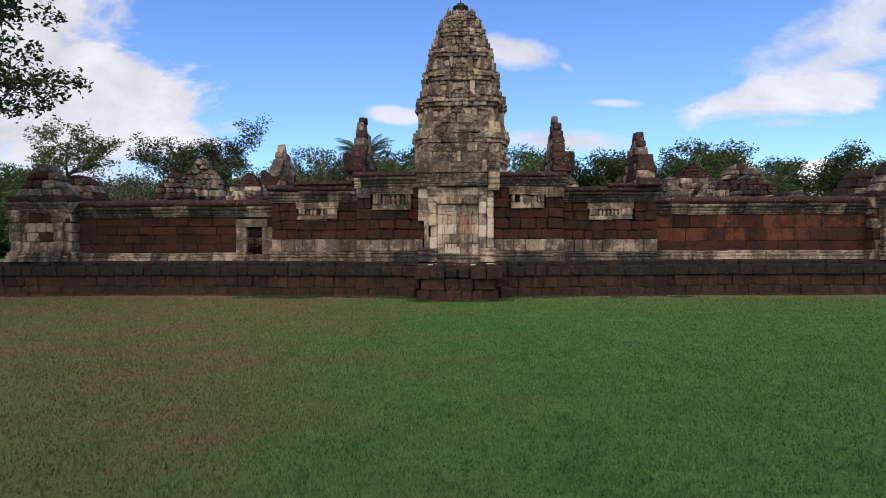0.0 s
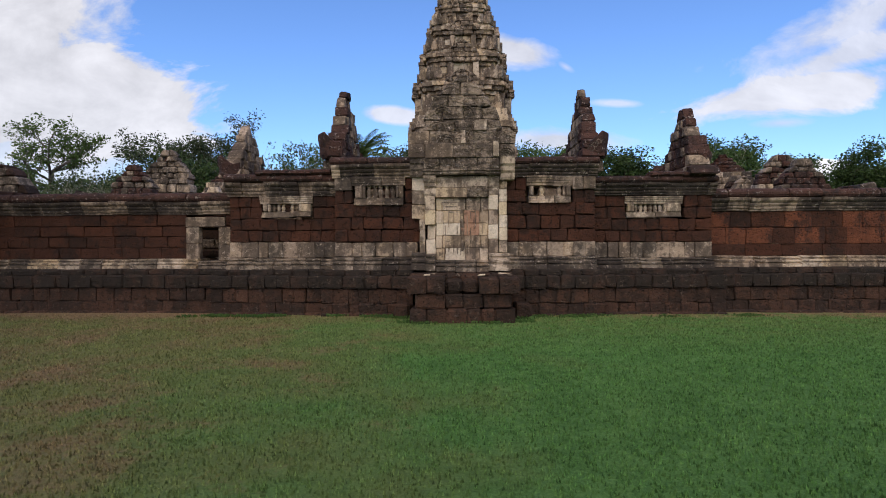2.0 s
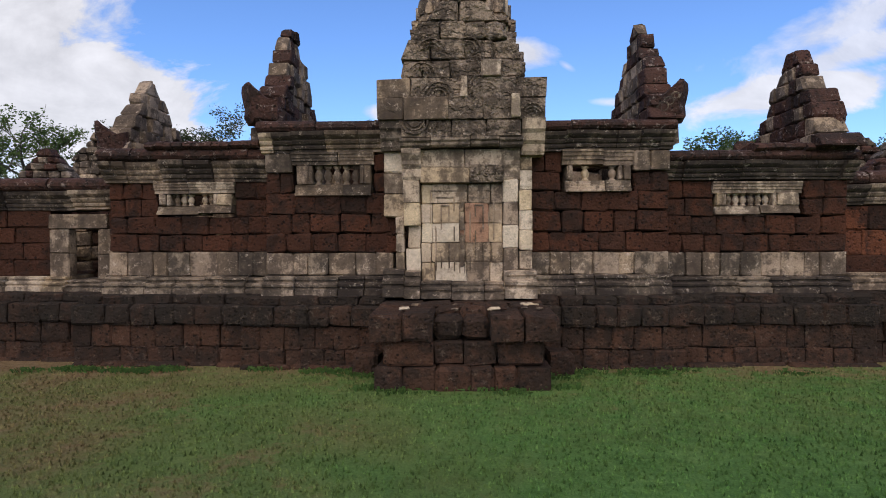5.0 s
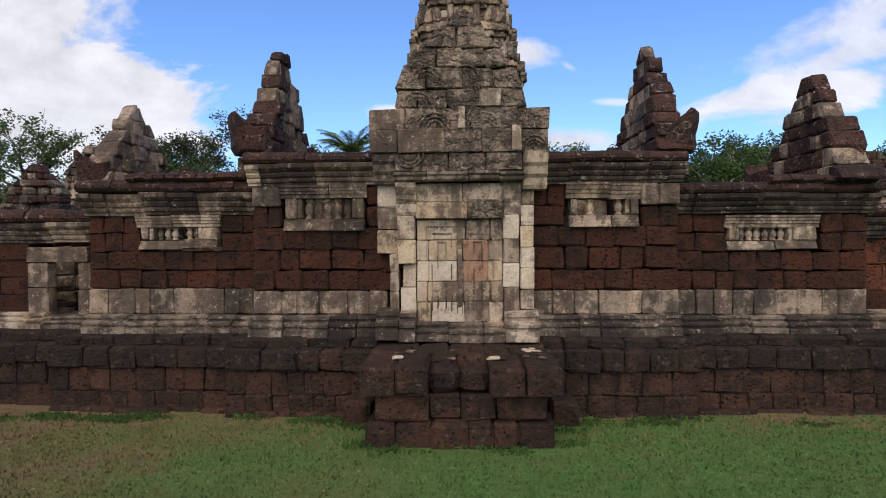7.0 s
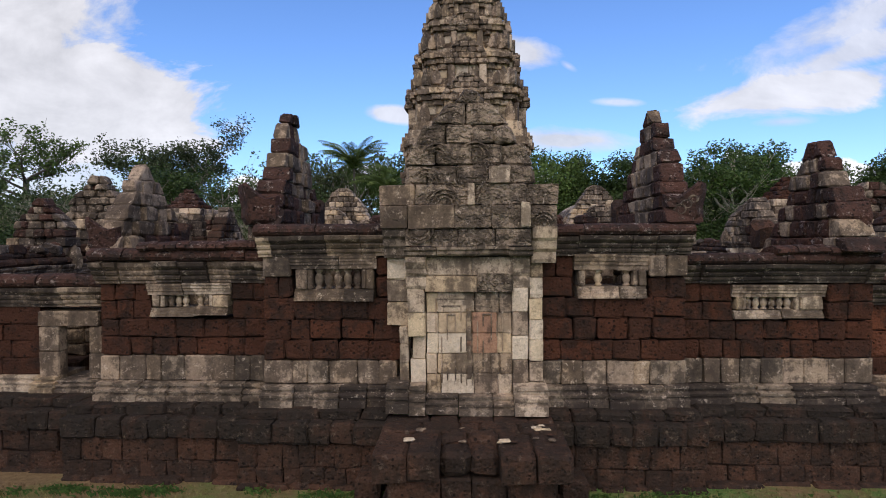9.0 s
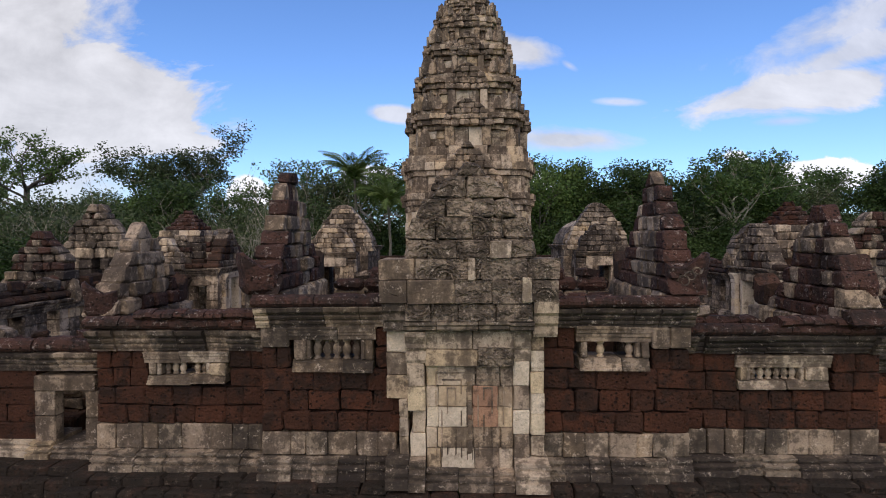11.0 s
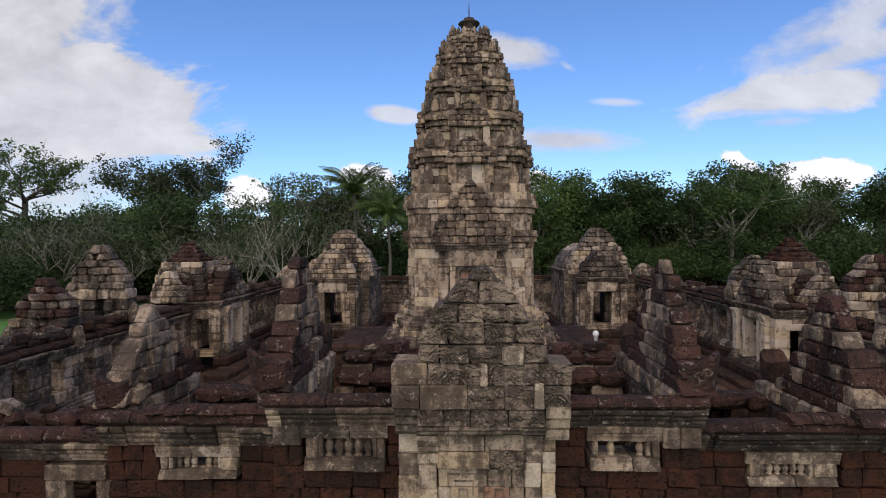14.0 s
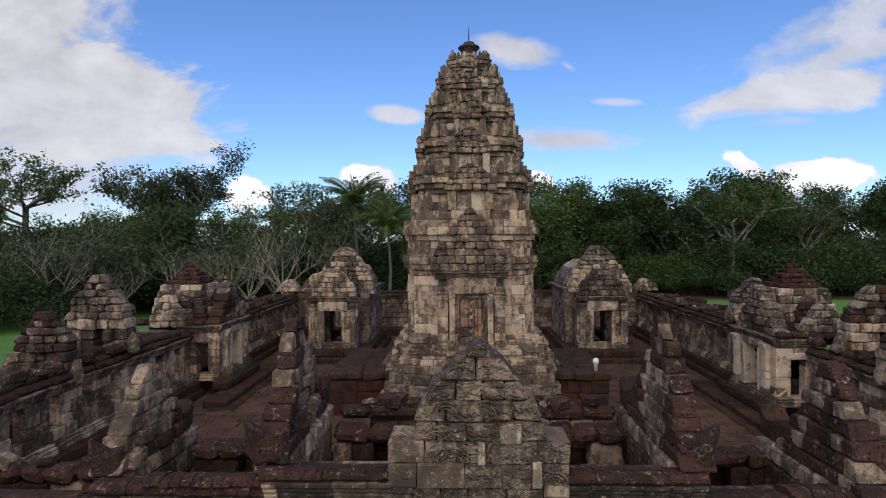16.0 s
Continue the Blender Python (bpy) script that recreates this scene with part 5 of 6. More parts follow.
    for dy in (-2.8, 2.8):
        g.gable(X(cx), [(4.4, 1.1), (5.0, 1.05), (5.6, 0.7), (6.3 if dy < 0 else 6.6, 0.2)], cy + dy - 0.4, 0.8, SANDSTONE_GREY, (0.3, 0.65), 0.34, odd=(0.4, SANDSTONE_PALE), uneven=0.12, thin=0.6)


side_gate(-1)
side_gate(1)


def loose_stones():
    """Tilted blocks left lying along the broken wall tops."""
    r = random.Random(21)
    for s in (-1, 1):
        t = thing("loose_stones", "tumbled weathered blocks along the broken gallery top", "stones", kind="structure")
        for i in range(70):
            y = r.choice((r.uniform(29, 40), r.uniform(33, 42), r.uniform(52, 68)))
            row = r.random() < 0.55
            x = AXIS + s * (16.95 + r.uniform(-0.05, 0.5) if row else 19.85 + r.uniform(-0.1, 0.3))
            k = r.uniform(0.28, 0.62)
            w = Masonry(t, pose(x, y, (4.3 if row else 3.98) + k * 0.22, r.uniform(-12, 12), r.uniform(-14, 14), r.uniform(0, 90)), name="loose_block", chamfer=0.06, jit=0.04)
            w.stone(-k * 0.6, k * 0.6, -k / 2, k / 2, -k * 0.36, k * 0.36, r.choice((LATERITE_CAP, SANDSTONE_GREY, SANDSTONE_BLACK, LATERITE_DARK)))
    t = thing("loose_stones", "tumbled blocks lying on the broken gateway walls", "stones", kind="structure")
    for x0, x1, y, z in ((-7.3, -4.7, 27.5, 4.3), (-3.6, 3.4, 28.0, 5.12), (4.6, 7.2, 27.6, 4.15), (-16, -8.6, 27.6, 3.6), (8.6, 16, 27.6, 3.6)):
        for i in range(int((x1 - x0) * 1.2)):
            k = r.uniform(0.22, 0.5)
            w = Masonry(t, pose(r.uniform(x0, x1), y + r.uniform(-0.1, 0.15), z + k * 0.24, r.uniform(-8, 8), r.uniform(-10, 10), r.uniform(-40, 40)), name="loose_block", chamfer=0.05, jit=0.03)
            w.stone(-k * 0.7, k * 0.7, -k / 2, k / 2, -k * 0.36, k * 0.36, r.choice((LATERITE_CAP, LATERITE_CAP, SANDSTONE_GREY, LATERITE_DARK)))


loose_stones()


# ---- far side of the enclosure ----
east = thing("wall_east_gallery", "far gallery wall of weathered sandstone", "wall", kind="structure")
EA = Masonry(east, joined=True, chamfer=0.04, jit=0.02)
eh = [(x, x + 0.9, 2.0, 3.3) for x in (-14, -11.5, -5.9, -2.0, 1.2, 5.0, 11.0, 13.6)]
EA.wall(-16.8, 16.5, 69.5, 0.7, 0.9, 3.7, SANDSTONE, 6, holes=eh, odd=(0.35, SANDSTONE_GREY), uneven=0.04)
EA.moulding(-16.8, 16.5, 69.5, 0.7, 3.7, 4.15, SANDSTONE_GREY, CORNICE, (0.6, 1.0))
EA.course(-16.8, 16.5, 69.3, 0.9, 4.15, 4.5, LATERITE_DARK, (0.6, 1.0), uneven=0.1)
EA.wall(-20, 20, 72.5, 0.8, 0.0, 3.8, LATERITE, 7, uneven=0.04)
EA.course(-17, 16.5, 68.5, 1.0, 0.1, 0.9, LATERITE_DARK, (0.6, 1.1), uneven=0.05)
for xc, z1, hw in ((-15.2, 6.2, 1.3), (14.9, 6.3, 1.3), (-4.6, 7.6, 1.5), (4.3, 7.6, 1.5), (-17.8, 5.6, 1.2), (17.5, 5.6, 1.2)):
    EA.gable(xc, [(4.4, hw), (4.4 + (z1 - 4.4) * 0.5, hw * 0.75), (z1, 0.2)], 69.6, 1.2, SANDSTONE_PALE, (0.4, 0.8), 0.4, odd=(0.4, SANDSTONE_GREY), uneven=0.1)
EA.finish()


# ---- libraries ----
def library(s):
    xc = AXIS + s * 10.35
    t = thing("library_building", "small ruined sandstone library with dark doorway and broken vault", "library", group="libraries", kind="structure", at=(xc, 57.0, 0))
    w = Masonry(t, name="sandstone_block", chamfer=0.035, jit=0.02)
    b = Masonry(t, joined=True, chamfer=0.035, jit=0.02)
    # platform
    for k, (o, z0, z1) in enumerate(((1.0, 0.1, 0.65), (0.55, 0.65, 1.2))):
        w.m = Matrix()
        w.course(-2.4 - o, 2.4 + o, -o - 0.4, 1.4, z0, z1, LATERITE_DARK, (0.6, 1.1), uneven=0.05, chamfer=0.06)
        b.m = frame_at(2.4 + o, -o, 90)
        b.course(0, 9 + o, 0, 1.5, z0, z1, LATERITE_DARK, (0.6, 1.1))
        b.m = frame_at(-2.4 - o, 9, -90)
        b.course(0, 9 + o, 0, 1.5, z0, z1, LATERITE_DARK, (0.6, 1.1))
    w.m = Matrix()
    # porch
    w.moulding(-1.9, 1.9, 0, 0.6, 1.2, 1.6, SANDSTONE_GREY, BASEMOULD, (0.5, 0.9), odd=(0.4, SANDSTONE_PALE))
    w.wall(-1.9, 1.9, 0, 0.6, 1.6, 4.6, SANDSTONE_PALE, 6, wr=(0.4, 0.8), holes=[(-0.72, 0.72, 1.5, 4.05)], odd=(0.35, SANDSTONE_GREY), uneven=0.04)
    w.stone(-1.15, 1.15, -0.12, 0.6, 4.05, 4.75, SANDSTONE_PALE, "lintel")
    for a in (-0.95, 0.68):
        w.stone(a, a + 0.27, -0.1, 0.6, 1.55, 4.05, SANDSTONE_PALE, "door_jamb", chamfer=0.02)
    for a in (-1.75, 1.35):
        moulded_pilaster(w, a, a + 0.4, -0.22, 0.4, 1.25, 4.6, SANDSTONE, 0.55)
    w.moulding(-1.95, 1.95, 0, 0.6, 4.75, 5.15, SANDSTONE_GREY, CORNICE, (0.5, 0.9))
    w.gable(0.0, [(5.15, 1.75), (5.9, 1.6), (6.5, 1.2), (7.0, 0.7), (7.3, 0.25)], 0.05, 0.8, SANDSTONE_BLACK if s > 0 else SANDSTONE_PALE, (0.4, 0.75), 0.38, odd=(0.3, SANDSTONE_GREY), uneven=0.1)
    # body behind, with vaulted roof
    b.m = Matrix()
    b.wall(-2.5, 2.5, 2.0, 0.6, 1.2, 5.2, SANDSTONE, 8, odd=(0.35, SANDSTONE_GREY), uneven=0.04, holes=[(-0.7, 0.7, 1.2, 4.0)])
    for m in (frame_at(2.5, 2.0, 90), frame_at(-2.5, 9.0, -90)):
        b.m = m
        b.wall(0, 7, 0, 0.6, 1.2, 5.2, SANDSTONE, 8, odd=(0.35, SANDSTONE_GREY), uneven=0.04)
        b.moulding(0, 7, 0, 0.6, 5.2, 5.6, SANDSTONE_GREY, CORNICE, (0.6, 1.0))
    for m in (frame_at(1.9, 0.4, 90), frame_at(-1.9, 2.0, -90)):
        b.m = m
        b.wall(0, 1.6, 0, 0.5, 1.2, 4.9, SANDSTONE, 7, odd=(0.35, SANDSTONE_GREY), holes=[(0.5, 1.1, 2.2, 3.4)])
    b.m = Matrix()
    b.gable(s * -0.1 + 0.35, [(5.2, 2.5), (6.2, 2.3), (7.2, 1.8), (8.0, 1.2), (8.6, 0.8), (8.95, 0.3)], 2.1, 1.2, SANDSTONE_PALE, (0.4, 0.75), 0.38, odd=(0.3, SANDSTONE_GREY), uneven=0.15)
    b.gable(0, [(5.2, 2.4), (6.2, 2.2), (7.2, 1.5), (7.7, 0.6)], 3.3, 5.2, SANDSTONE_GREY, (0.5, 0.9), 0.42, odd=(0.2, SANDSTONE_PALE), uneven=0.1)
    b.stone(-1.8, 1.8, 0.7, 2.0, 4.9, 5.2, RUBBLE)
    b.finish()


library(-1)
library(1)


# ---- the tower ----
def tower():
    CX, CY = AXIS + 0.16, 46.5
    t = thing("tower", "tall tiered sandstone sanctuary tower with carved weathered blocks", "tower", kind="structure", at=(CX, CY, 0))
    near = Masonry(t, name="sandstone_block", chamfer=0.02, jit=0.018)
    far = Masonry(t, joined=True, chamfer=0.02, jit=0.018)
    core = Masonry(t, joined=True, chamfer=0.02, jit=0.0)
    layers = ((0.0, 0.30, 1.0), (0.30, 0.60, 0.93), (0.60, 0.80, 0.85), (0.80, 0.86, 0.80))

    def ring(z0, z1, a, mat, odd=None, wr=(0.55, 0.95), front=None, uneven=0.04):
        for k, turn in enumerate((0, 90, 180, 270)):
            w = (front or near) if k == 0 else far
            w.m = pose(0, 0, 0, 0, 0, turn)
            for p, q, o in layers:
                if p == 0.0:
                    w.course(-q * a, q * a, -o * a, 0.9, z0, z1, mat, wr, uneven=uneven, odd=odd, holes=[(-0.84, 0.84, 3.9, 6.7)] if k == 0 else ())
                else:
                    for sg in (-1, 1):
                        x0, x1 = sorted((sg * p * a, sg * q * a))
                        w.course(x0, x1, -o * a, 0.9, z0, z1, mat, wr, uneven=uneven, odd=odd)
        near.m = far.m = Matrix()
        h = 0.7 * a
        core.stone(-h, h, -h, h, z0 - 0.02, z1 + 0.02, RUBBLE, gap=0)

    # terraces
    for z0, z1, a in ((0.1, 0.6, 6.4), (0.6, 1.1, 6.1), (1.1, 1.6, 5.6), (1.6, 2.1, 5.3), (2.1, 2.6, 5.0), (2.6, 3.0, 4.75)):
        ring(z0, z1, a, LATERITE_DARK if z1 < 1.7 else SANDSTONE_GREY, wr=(0.8, 1.2), front=far, odd=(0.2, SANDSTONE))
    for z0, z1, a in ((3.0, 3.3, 4.45), (3.3, 3.55, 4.25), (3.55, 3.8, 4.35), (3.8, 4.05, 4.1), (4.05, 4.3, 4.0), (4.3, 4.5, 3.85)):
        ring(z0, z1, a, SANDSTONE_PALE, odd=(0.4, SANDSTONE_GREY), wr=(0.6, 1.1))
    # shaft
    z = 4.5
    while z < 7.6:
        ring(z, z + 0.52, 3.56, SANDSTONE_PALE, odd=(0.3, SANDSTONE_WHITE), uneven=0.025)
        z += 0.52
    # entablature
    for z0, z1, a in ((7.62, 7.95, 3.6), (7.95, 8.25, 3.74), (8.25, 8.6, 3.82), (8.6, 9.05, 3.55), (9.05, 9.5, 3.52), (9.5, 9.8, 3.66), (9.8, 10.2, 3.8), (10.2, 10.6, 3.72), (10.6, 11.1, 3.4)):
        ring(z0, z1, a, SANDSTONE_PALE, odd=(0.45, SANDSTONE))
    # receding storeys: wall, spreading cornice, leaf stones standing on it, a small arched front on each side
    tiers = ((11.1, 13.1, 3.2), (13.1, 15.15, 2.76), (15.15, 17.0, 2.32), (17.0, 18.6, 1.77), (18.6, 19.75, 1.18))
    for k, (z0, z1, a) in enumerate(tiers):
        h = z1 - z0
        steps = ((0.0, 0.24, 0.90), (0.24, 0.46, 0.88), (0.46, 0.60, 0.93), (0.60, 0.74, 1.0), (0.74, 0.88, 1.06), (0.88, 1.0, 0.98))
        for p, q, o in steps:
            ring(z0 + p * h, z0 + q * h, a * o, SANDSTONE if k > 2 else SANDSTONE_PALE, odd=(0.45, SANDSTONE_PALE if k > 2 else SANDSTONE_WHITE if p == 0.24 else SANDSTONE), wr=(0.34, 0.8), uneven=0.07)
        for q, turn in enumerate((0, 90, 180, 270)):
            w = near if q == 0 and k < 4 else far
            w.m = pose(0, 0, 0, 0, 0, turn)
            fw = 0.38 * a
            for sg in (-1, 1):
                x0, x1 = sorted((sg * fw * 0.62, sg * fw))
                w.course(x0, x1, -a * 1.05, 0.5, z0, z0 + 0.52 * h, SANDSTONE_PALE, (0.3, 0.5), odd=(0.4, SANDSTONE), uneven=0.03)
            w.course(-fw * 0.62, fw * 0.62, -a * 0.97, 0.5, z0, z0 + 0.52 * h, SANDSTONE_PALE, (0.5, 0.8), odd=(0.3, SANDSTONE_WHITE), uneven=0.02)
            w.gable(0, [(z0 + 0.52 * h, fw * 1.12), (z0 + 0.72 * h, fw * 1.08), (z0 + 0.92 * h, fw * 0.8), (z0 + 1.12 * h, fw * 0.4), (z0 + 1.22 * h, 0.1)], -a * 1.1, 0.5, SANDSTONE, (0.3, 0.6), 0.3, odd=(0.4, SANDSTONE_CARVED), uneven=0.05, chamfer=0.05)
            for dx, o, r, hh in ((-0.82, 0.82, 0.12, 0.5), (-0.7, 0.9, 0.085, 0.42), (0.7, 0.9, 0.085, 0.42), (-0.52, 0.98, 0.085, 0.36), (0.52, 0.98, 0.085, 0.36)):
                leaf_stone(w, dx * a * 0.98, -o * a * 0.96, z1 - 0.02, r * a, hh * h * RNG.uniform(0.75, 1.1), 45 if dx == -0.83 else 0)
            # guardian slabs against the wall, at the corners of the storey
            for sg in (-1, 1):
                leaf_stone(w, sg * 0.72 * a, -0.84 * a, z0, 0.09 * a, 0.55 * h, 0)
        near.m = far.m = Matrix()
    V, F = lathe([(0.98, 19.7), (0.95, 19.82), (0.8, 19.95), (0.62, 20.06), (0.5, 20.2), (0.44, 20.42), (0.52, 20.55), (0.64, 20.66), (0.6, 20.74), (0.38, 20.82), (0.3, 20.98), (0.12, 21.04)], 20)
    far.add(V, F, Matrix(), SANDSTONE_BLACK)
    for i in range(10):
        an = 2 * math.pi * i / 10
        far.m = pose(0.9 * math.cos(an), 0.9 * math.sin(an), 0, 0, 0, 36 * i + 90)
        leaf_stone(far, 0, 0, 19.6, 0.24, 0.62, 0)
    far.m = Matrix()
    # doorway of the west face
    yf = -3.75
    d = near
    for a, b in ((-1.75, -1.2), (1.2, 1.75)):
        moulded_pilaster(d, a, b, yf - 0.1, 0.6, 3.75, 7.1, SANDSTONE, 0.75, [SANDSTONE, SANDSTONE_PALE])
    for a in (-1.14, 0.84):
        d.stone(a, a + 0.3, yf - 0.15, yf + 0.5, 3.9, 6.7, SANDSTONE_PALE, "door_jamb", chamfer=0.025)
    d.stone(-1.3, 1.3, yf - 0.16, yf + 0.5, 6.7, 7.55, SANDSTONE, "lintel", chamfer=0.03)
    d.stone(-1.2, 1.2, yf - 0.3, yf + 0.5, 3.6, 3.92, SANDSTONE, "threshold", chamfer=0.03)
    false_door(d, 0, yf + 0.02, 3.92, 6.7, 0.83, [SANDSTONE_GREY, SANDSTONE, SANDSTONE_RUSTY], 3.2)
    for i in range(6):
        d.stone(-0.13, 0.13, yf + 0.14, yf + 0.4, 4.2 + i * 0.38, 4.44 + i * 0.38, SANDSTONE_PALE if i % 2 else SANDSTONE, "door_boss", chamfer=0.05)
    d.moulding(-1.9, 1.9, yf - 0.1, 0.6, 7.5, 7.9, SANDSTONE_GREY, CORNICE, (0.5, 0.9))
    d.gable(0, [(7.9, 2.1), (8.6, 2.0), (9.3, 1.7), (10.0, 1.2), (10.6, 0.6), (11.2, 0.15)], yf - 0.25, 0.7, SANDSTONE, (0.35, 0.7), 0.36, odd=(0.4, SANDSTONE_CARVED), uneven=0.14, chamfer=0.05)
    for a in (-1.75, 1.75):
        for zz in (8.25, 9.0):
            flame_scroll(d, a * (1 - (zz - 8.2) * 0.25), yf - 0.34, zz, 0.3, 1.5, -1 if a < 0 else 1, SANDSTONE)
    far.finish()
    core.finish("tower_core")
    V, F = lathe([(0.035, 20.95), (0.03, 21.5), (0.01, 21.95)], 6)
    part("lightning_rod", [(x + CX, y + CY, z) for x, y, z in V], F, METAL_DARK, t, "thin dark metal rod")


tower()


def terrace_wing(s):
    t = thing("terrace", "dark laterite terrace beside the tower with reddish front blocks", "terrace", group="terraces", kind="structure")
    w = Masonry(t, name="laterite_block", chamfer=0.05, jit=0.025)
    x0, x1 = sorted((AXIS + s * 3.6, AXIS + s * 7.4))
    w.wall(x0, x1, 43.1, 1.0, 0.1, 2.05, LATERITE, 3, wr=(0.6, 1.0), uneven=0.05)
    w.course(x0 - 0.1, x1 + 0.1, 43.0, 1.1, 2.05, 2.55, LATERITE_DARK, (0.8, 1.4), uneven=0.05, chamfer=0.1)
    w.m = frame_at(AXIS + s * 7.4, 43.1 if s > 0 else 50.1, 90 * s)
    w.wall(0, 7, 0, 1.0, 0.1, 2.05, LATERITE_DARK, 3, wr=(0.7, 1.1), uneven=0.05)
    w.course(0, 7, -0.1, 1.1, 2.05, 2.5, LATERITE_DARK, (0.8, 1.4), uneven=0.05, chamfer=0.1)
    w.m = Matrix()
    for i in range(6):
        w.course(x0 + 0.5, x1 - 0.5, 44.1 + i, 1.0, 1.9, 2.5, LATERITE_DARK, (0.7, 1.1), uneven=0.02)


terrace_wing(-1)
terrace_wing(1)

V, F = lathe([(0.1, 0), (0.1, 0.36), (0.12, 0.38), (0.165, 0.45), (0.17, 0.55), (0.13, 0.64), (0.05, 0.69)], 14)
post = new("marker_post", mesh_of("marker_post", V, F, WHITE_PAINT))
post.location = (6.6, 43.4, 2.53)
for q in post.data.polygons:
    q.use_smooth = len(q.vertices) == 4
tagged(post, "small white round-headed marker post on the terrace", "post")


# ---- trees ----
def tube(path, radii, seg=6):
    V, F = [], []
    for i, (p, r) in enumerate(zip(path, radii)):
        d = (path[min(i + 1, len(path) - 1)] - path[max(i - 1, 0)]).normalized()
        u = d.orthogonal().normalized()
        v = d.cross(u)
        V += [tuple(p + r * (math.cos(2 * math.pi * k / seg) * u + math.sin(2 * math.pi * k / seg) * v)) for k in range(seg)]
    for i in range(len(path) - 1):
        F += [[i * seg + k, i * seg + (k + 1) % seg, (i + 1) * seg + (k + 1) % seg, (i + 1) * seg + k] for k in range(seg)]
    return V, F


def tree_meshes(seed, height, spread, base, leaves, leaf, clump, mat, bark, limbs=7, open_=0.0, girth=0.022):
    """Trunk with forking limbs, and a crown of single leaves in uneven clumps round the limb ends."""
    r = random.Random(seed)
    TV, TF, ends = [], [], []

    def add(V, F):
        n = len(TV)
        TV.extend(V)
        TF.extend([i + n for i in f] for f in F)

    def limb(p, d, length, rad, level):
        path, q, dd = [p.copy()], p.copy(), d.normalized()
        n = 4
        for i in range(n):
            dd = (dd + Vector((r.uniform(-.3, .3), r.uniform(-.3, .3), r.uniform(-.12, .22)))).normalized()
            q = q + dd * length / n
            path.append(q.copy())
        add(*tube(path, [rad * (1 - 0.7 * i / n) for i in range(n + 1)], 6 if level < 1 else 3))
        if level >= 2:
            ends.append(q)
            ends.append(path[2])
            return
        for k in range(3 if level else 4):
            i = r.randint(2, n)
            a = r.uniform(0, 2 * math.pi)
            nd = (dd * 0.7 + Vector((math.cos(a), math.sin(a), r.uniform(-0.1, 0.7)))).normalized()
            limb(path[i], nd, length * r.uniform(0.5, 0.75), rad * 0.45, level + 1)
        ends.append(q)

    top = Vector((r.uniform(-.6, .6), r.uniform(-.6, .6), height * base))
    trunk = [Vector((0, 0, -0.3)), Vector((top.x * .3, top.y * .3, height * base * .4)), top]
    rad = height * girth
    add(*tube(trunk, [rad * 1.5, rad, rad * 0.85], 8))
    for k in range(limbs):
        a = 2 * math.pi * (k + r.uniform(-.3, .3)) / limbs
        up = r.uniform(0.35, 1.3)
        d = Vector((math.cos(a), math.sin(a), up))
        limb(trunk[1].lerp(top, r.uniform(0.6, 1.0)), d, spread * r.uniform(0.55, 0.85) * (1 + 0.25 * up), rad * 0.55, 0)
    # leaves
    hi = max(e.z for e in ends)
    k = height / hi
    S = Matrix.Diagonal((1, 1, k, 1))
    TV = [tuple(S @ Vector(v)) for v in TV]
    ends = [S @ e for e in ends]
    P, LF = [], []
    cl = [e for e in ends if r.random() > open_]
    for i in range(leaves):
        c = cl[r.randrange(len(cl))]
        o = Vector((r.gauss(0, 1), r.gauss(0, 1), r.gauss(0, 0.6)))
        if o.length > 1.5:
            o *= 1.5 / o.length * r.uniform(0.6, 1)
        o *= clump
        p = c + o
        if p.z < 0.2:
            continue
        s = leaf * r.uniform(0.6, 1.3)
        a = Vector((r.gauss(0, 1), r.gauss(0, 1), r.gauss(0, 0.7))).normalized() * s
        b = a.orthogonal().normalized()
        b = Matrix.Rotation(r.uniform(0, 6.3), 3, a) @ b * s * 0.5
        n = len(P)
        P += [tuple(p - a), tuple(p + b), tuple(p + a), tuple(p - b)]
        LF.append([n, n + 1, n + 2, n + 3])
    return mesh_of("trunk", TV, TF, bark), mesh_of("crown", P, LF, mat)


def place_tree(meshes, x, y, turn, k, label, kz=1.0, group="trees round the temple"):
    e = thing("tree", label, "tree", group=group)
    e.matrix_basis = pose(x, y, -0.1, 0, 0, turn) @ Matrix.Diagonal((k, k, k * kz, 1))
    for nm, me in zip(("trunk", "crown"), meshes):
        ob = new(nm, me)
        ob.parent = e
    return e


DENSE = [tree_meshes(11 + i, 20, 8.0, 0.25, 11000, 0.30, 1.3, LEAF_DARK if i != 1 else LEAF_MID, BARK) for i in range(3)]
AIRY = [tree_meshes(31 + i, 21, 7.0, 0.42, 5600, 0.27, 0.95, LEAF_MID if i else LEAF_DUSTY, BARK_PALE, open_=0.25) for i in range(3)]
BUSH = [tree_meshes(51 + i, 9, 6.0, 0.12, 11000, 0.22, 1.35, LEAF_DARK if i else LEAF_DUSTY, BARK, limbs=8) for i in range(2)]
BARE = [tree_meshes(71 + i, 12, 4.6, 0.22, 700, 0.2, 0.6, LEAF_DUSTY, BARK_PALE, limbs=8, open_=0.4, girth=0.013) for i in range(2)]

UMBRELLA = tree_meshes(95, 26, 9.0, 0.62, 7000, 0.28, 0.85, LEAF_MID, BARK, limbs=8, open_=0.15)
SPARSE = tree_meshes(97, 27, 10.0, 0.40, 14000, 0.27, 1.25, LEAF_DUSTY, BARK_PALE, limbs=8, open_=0.2)

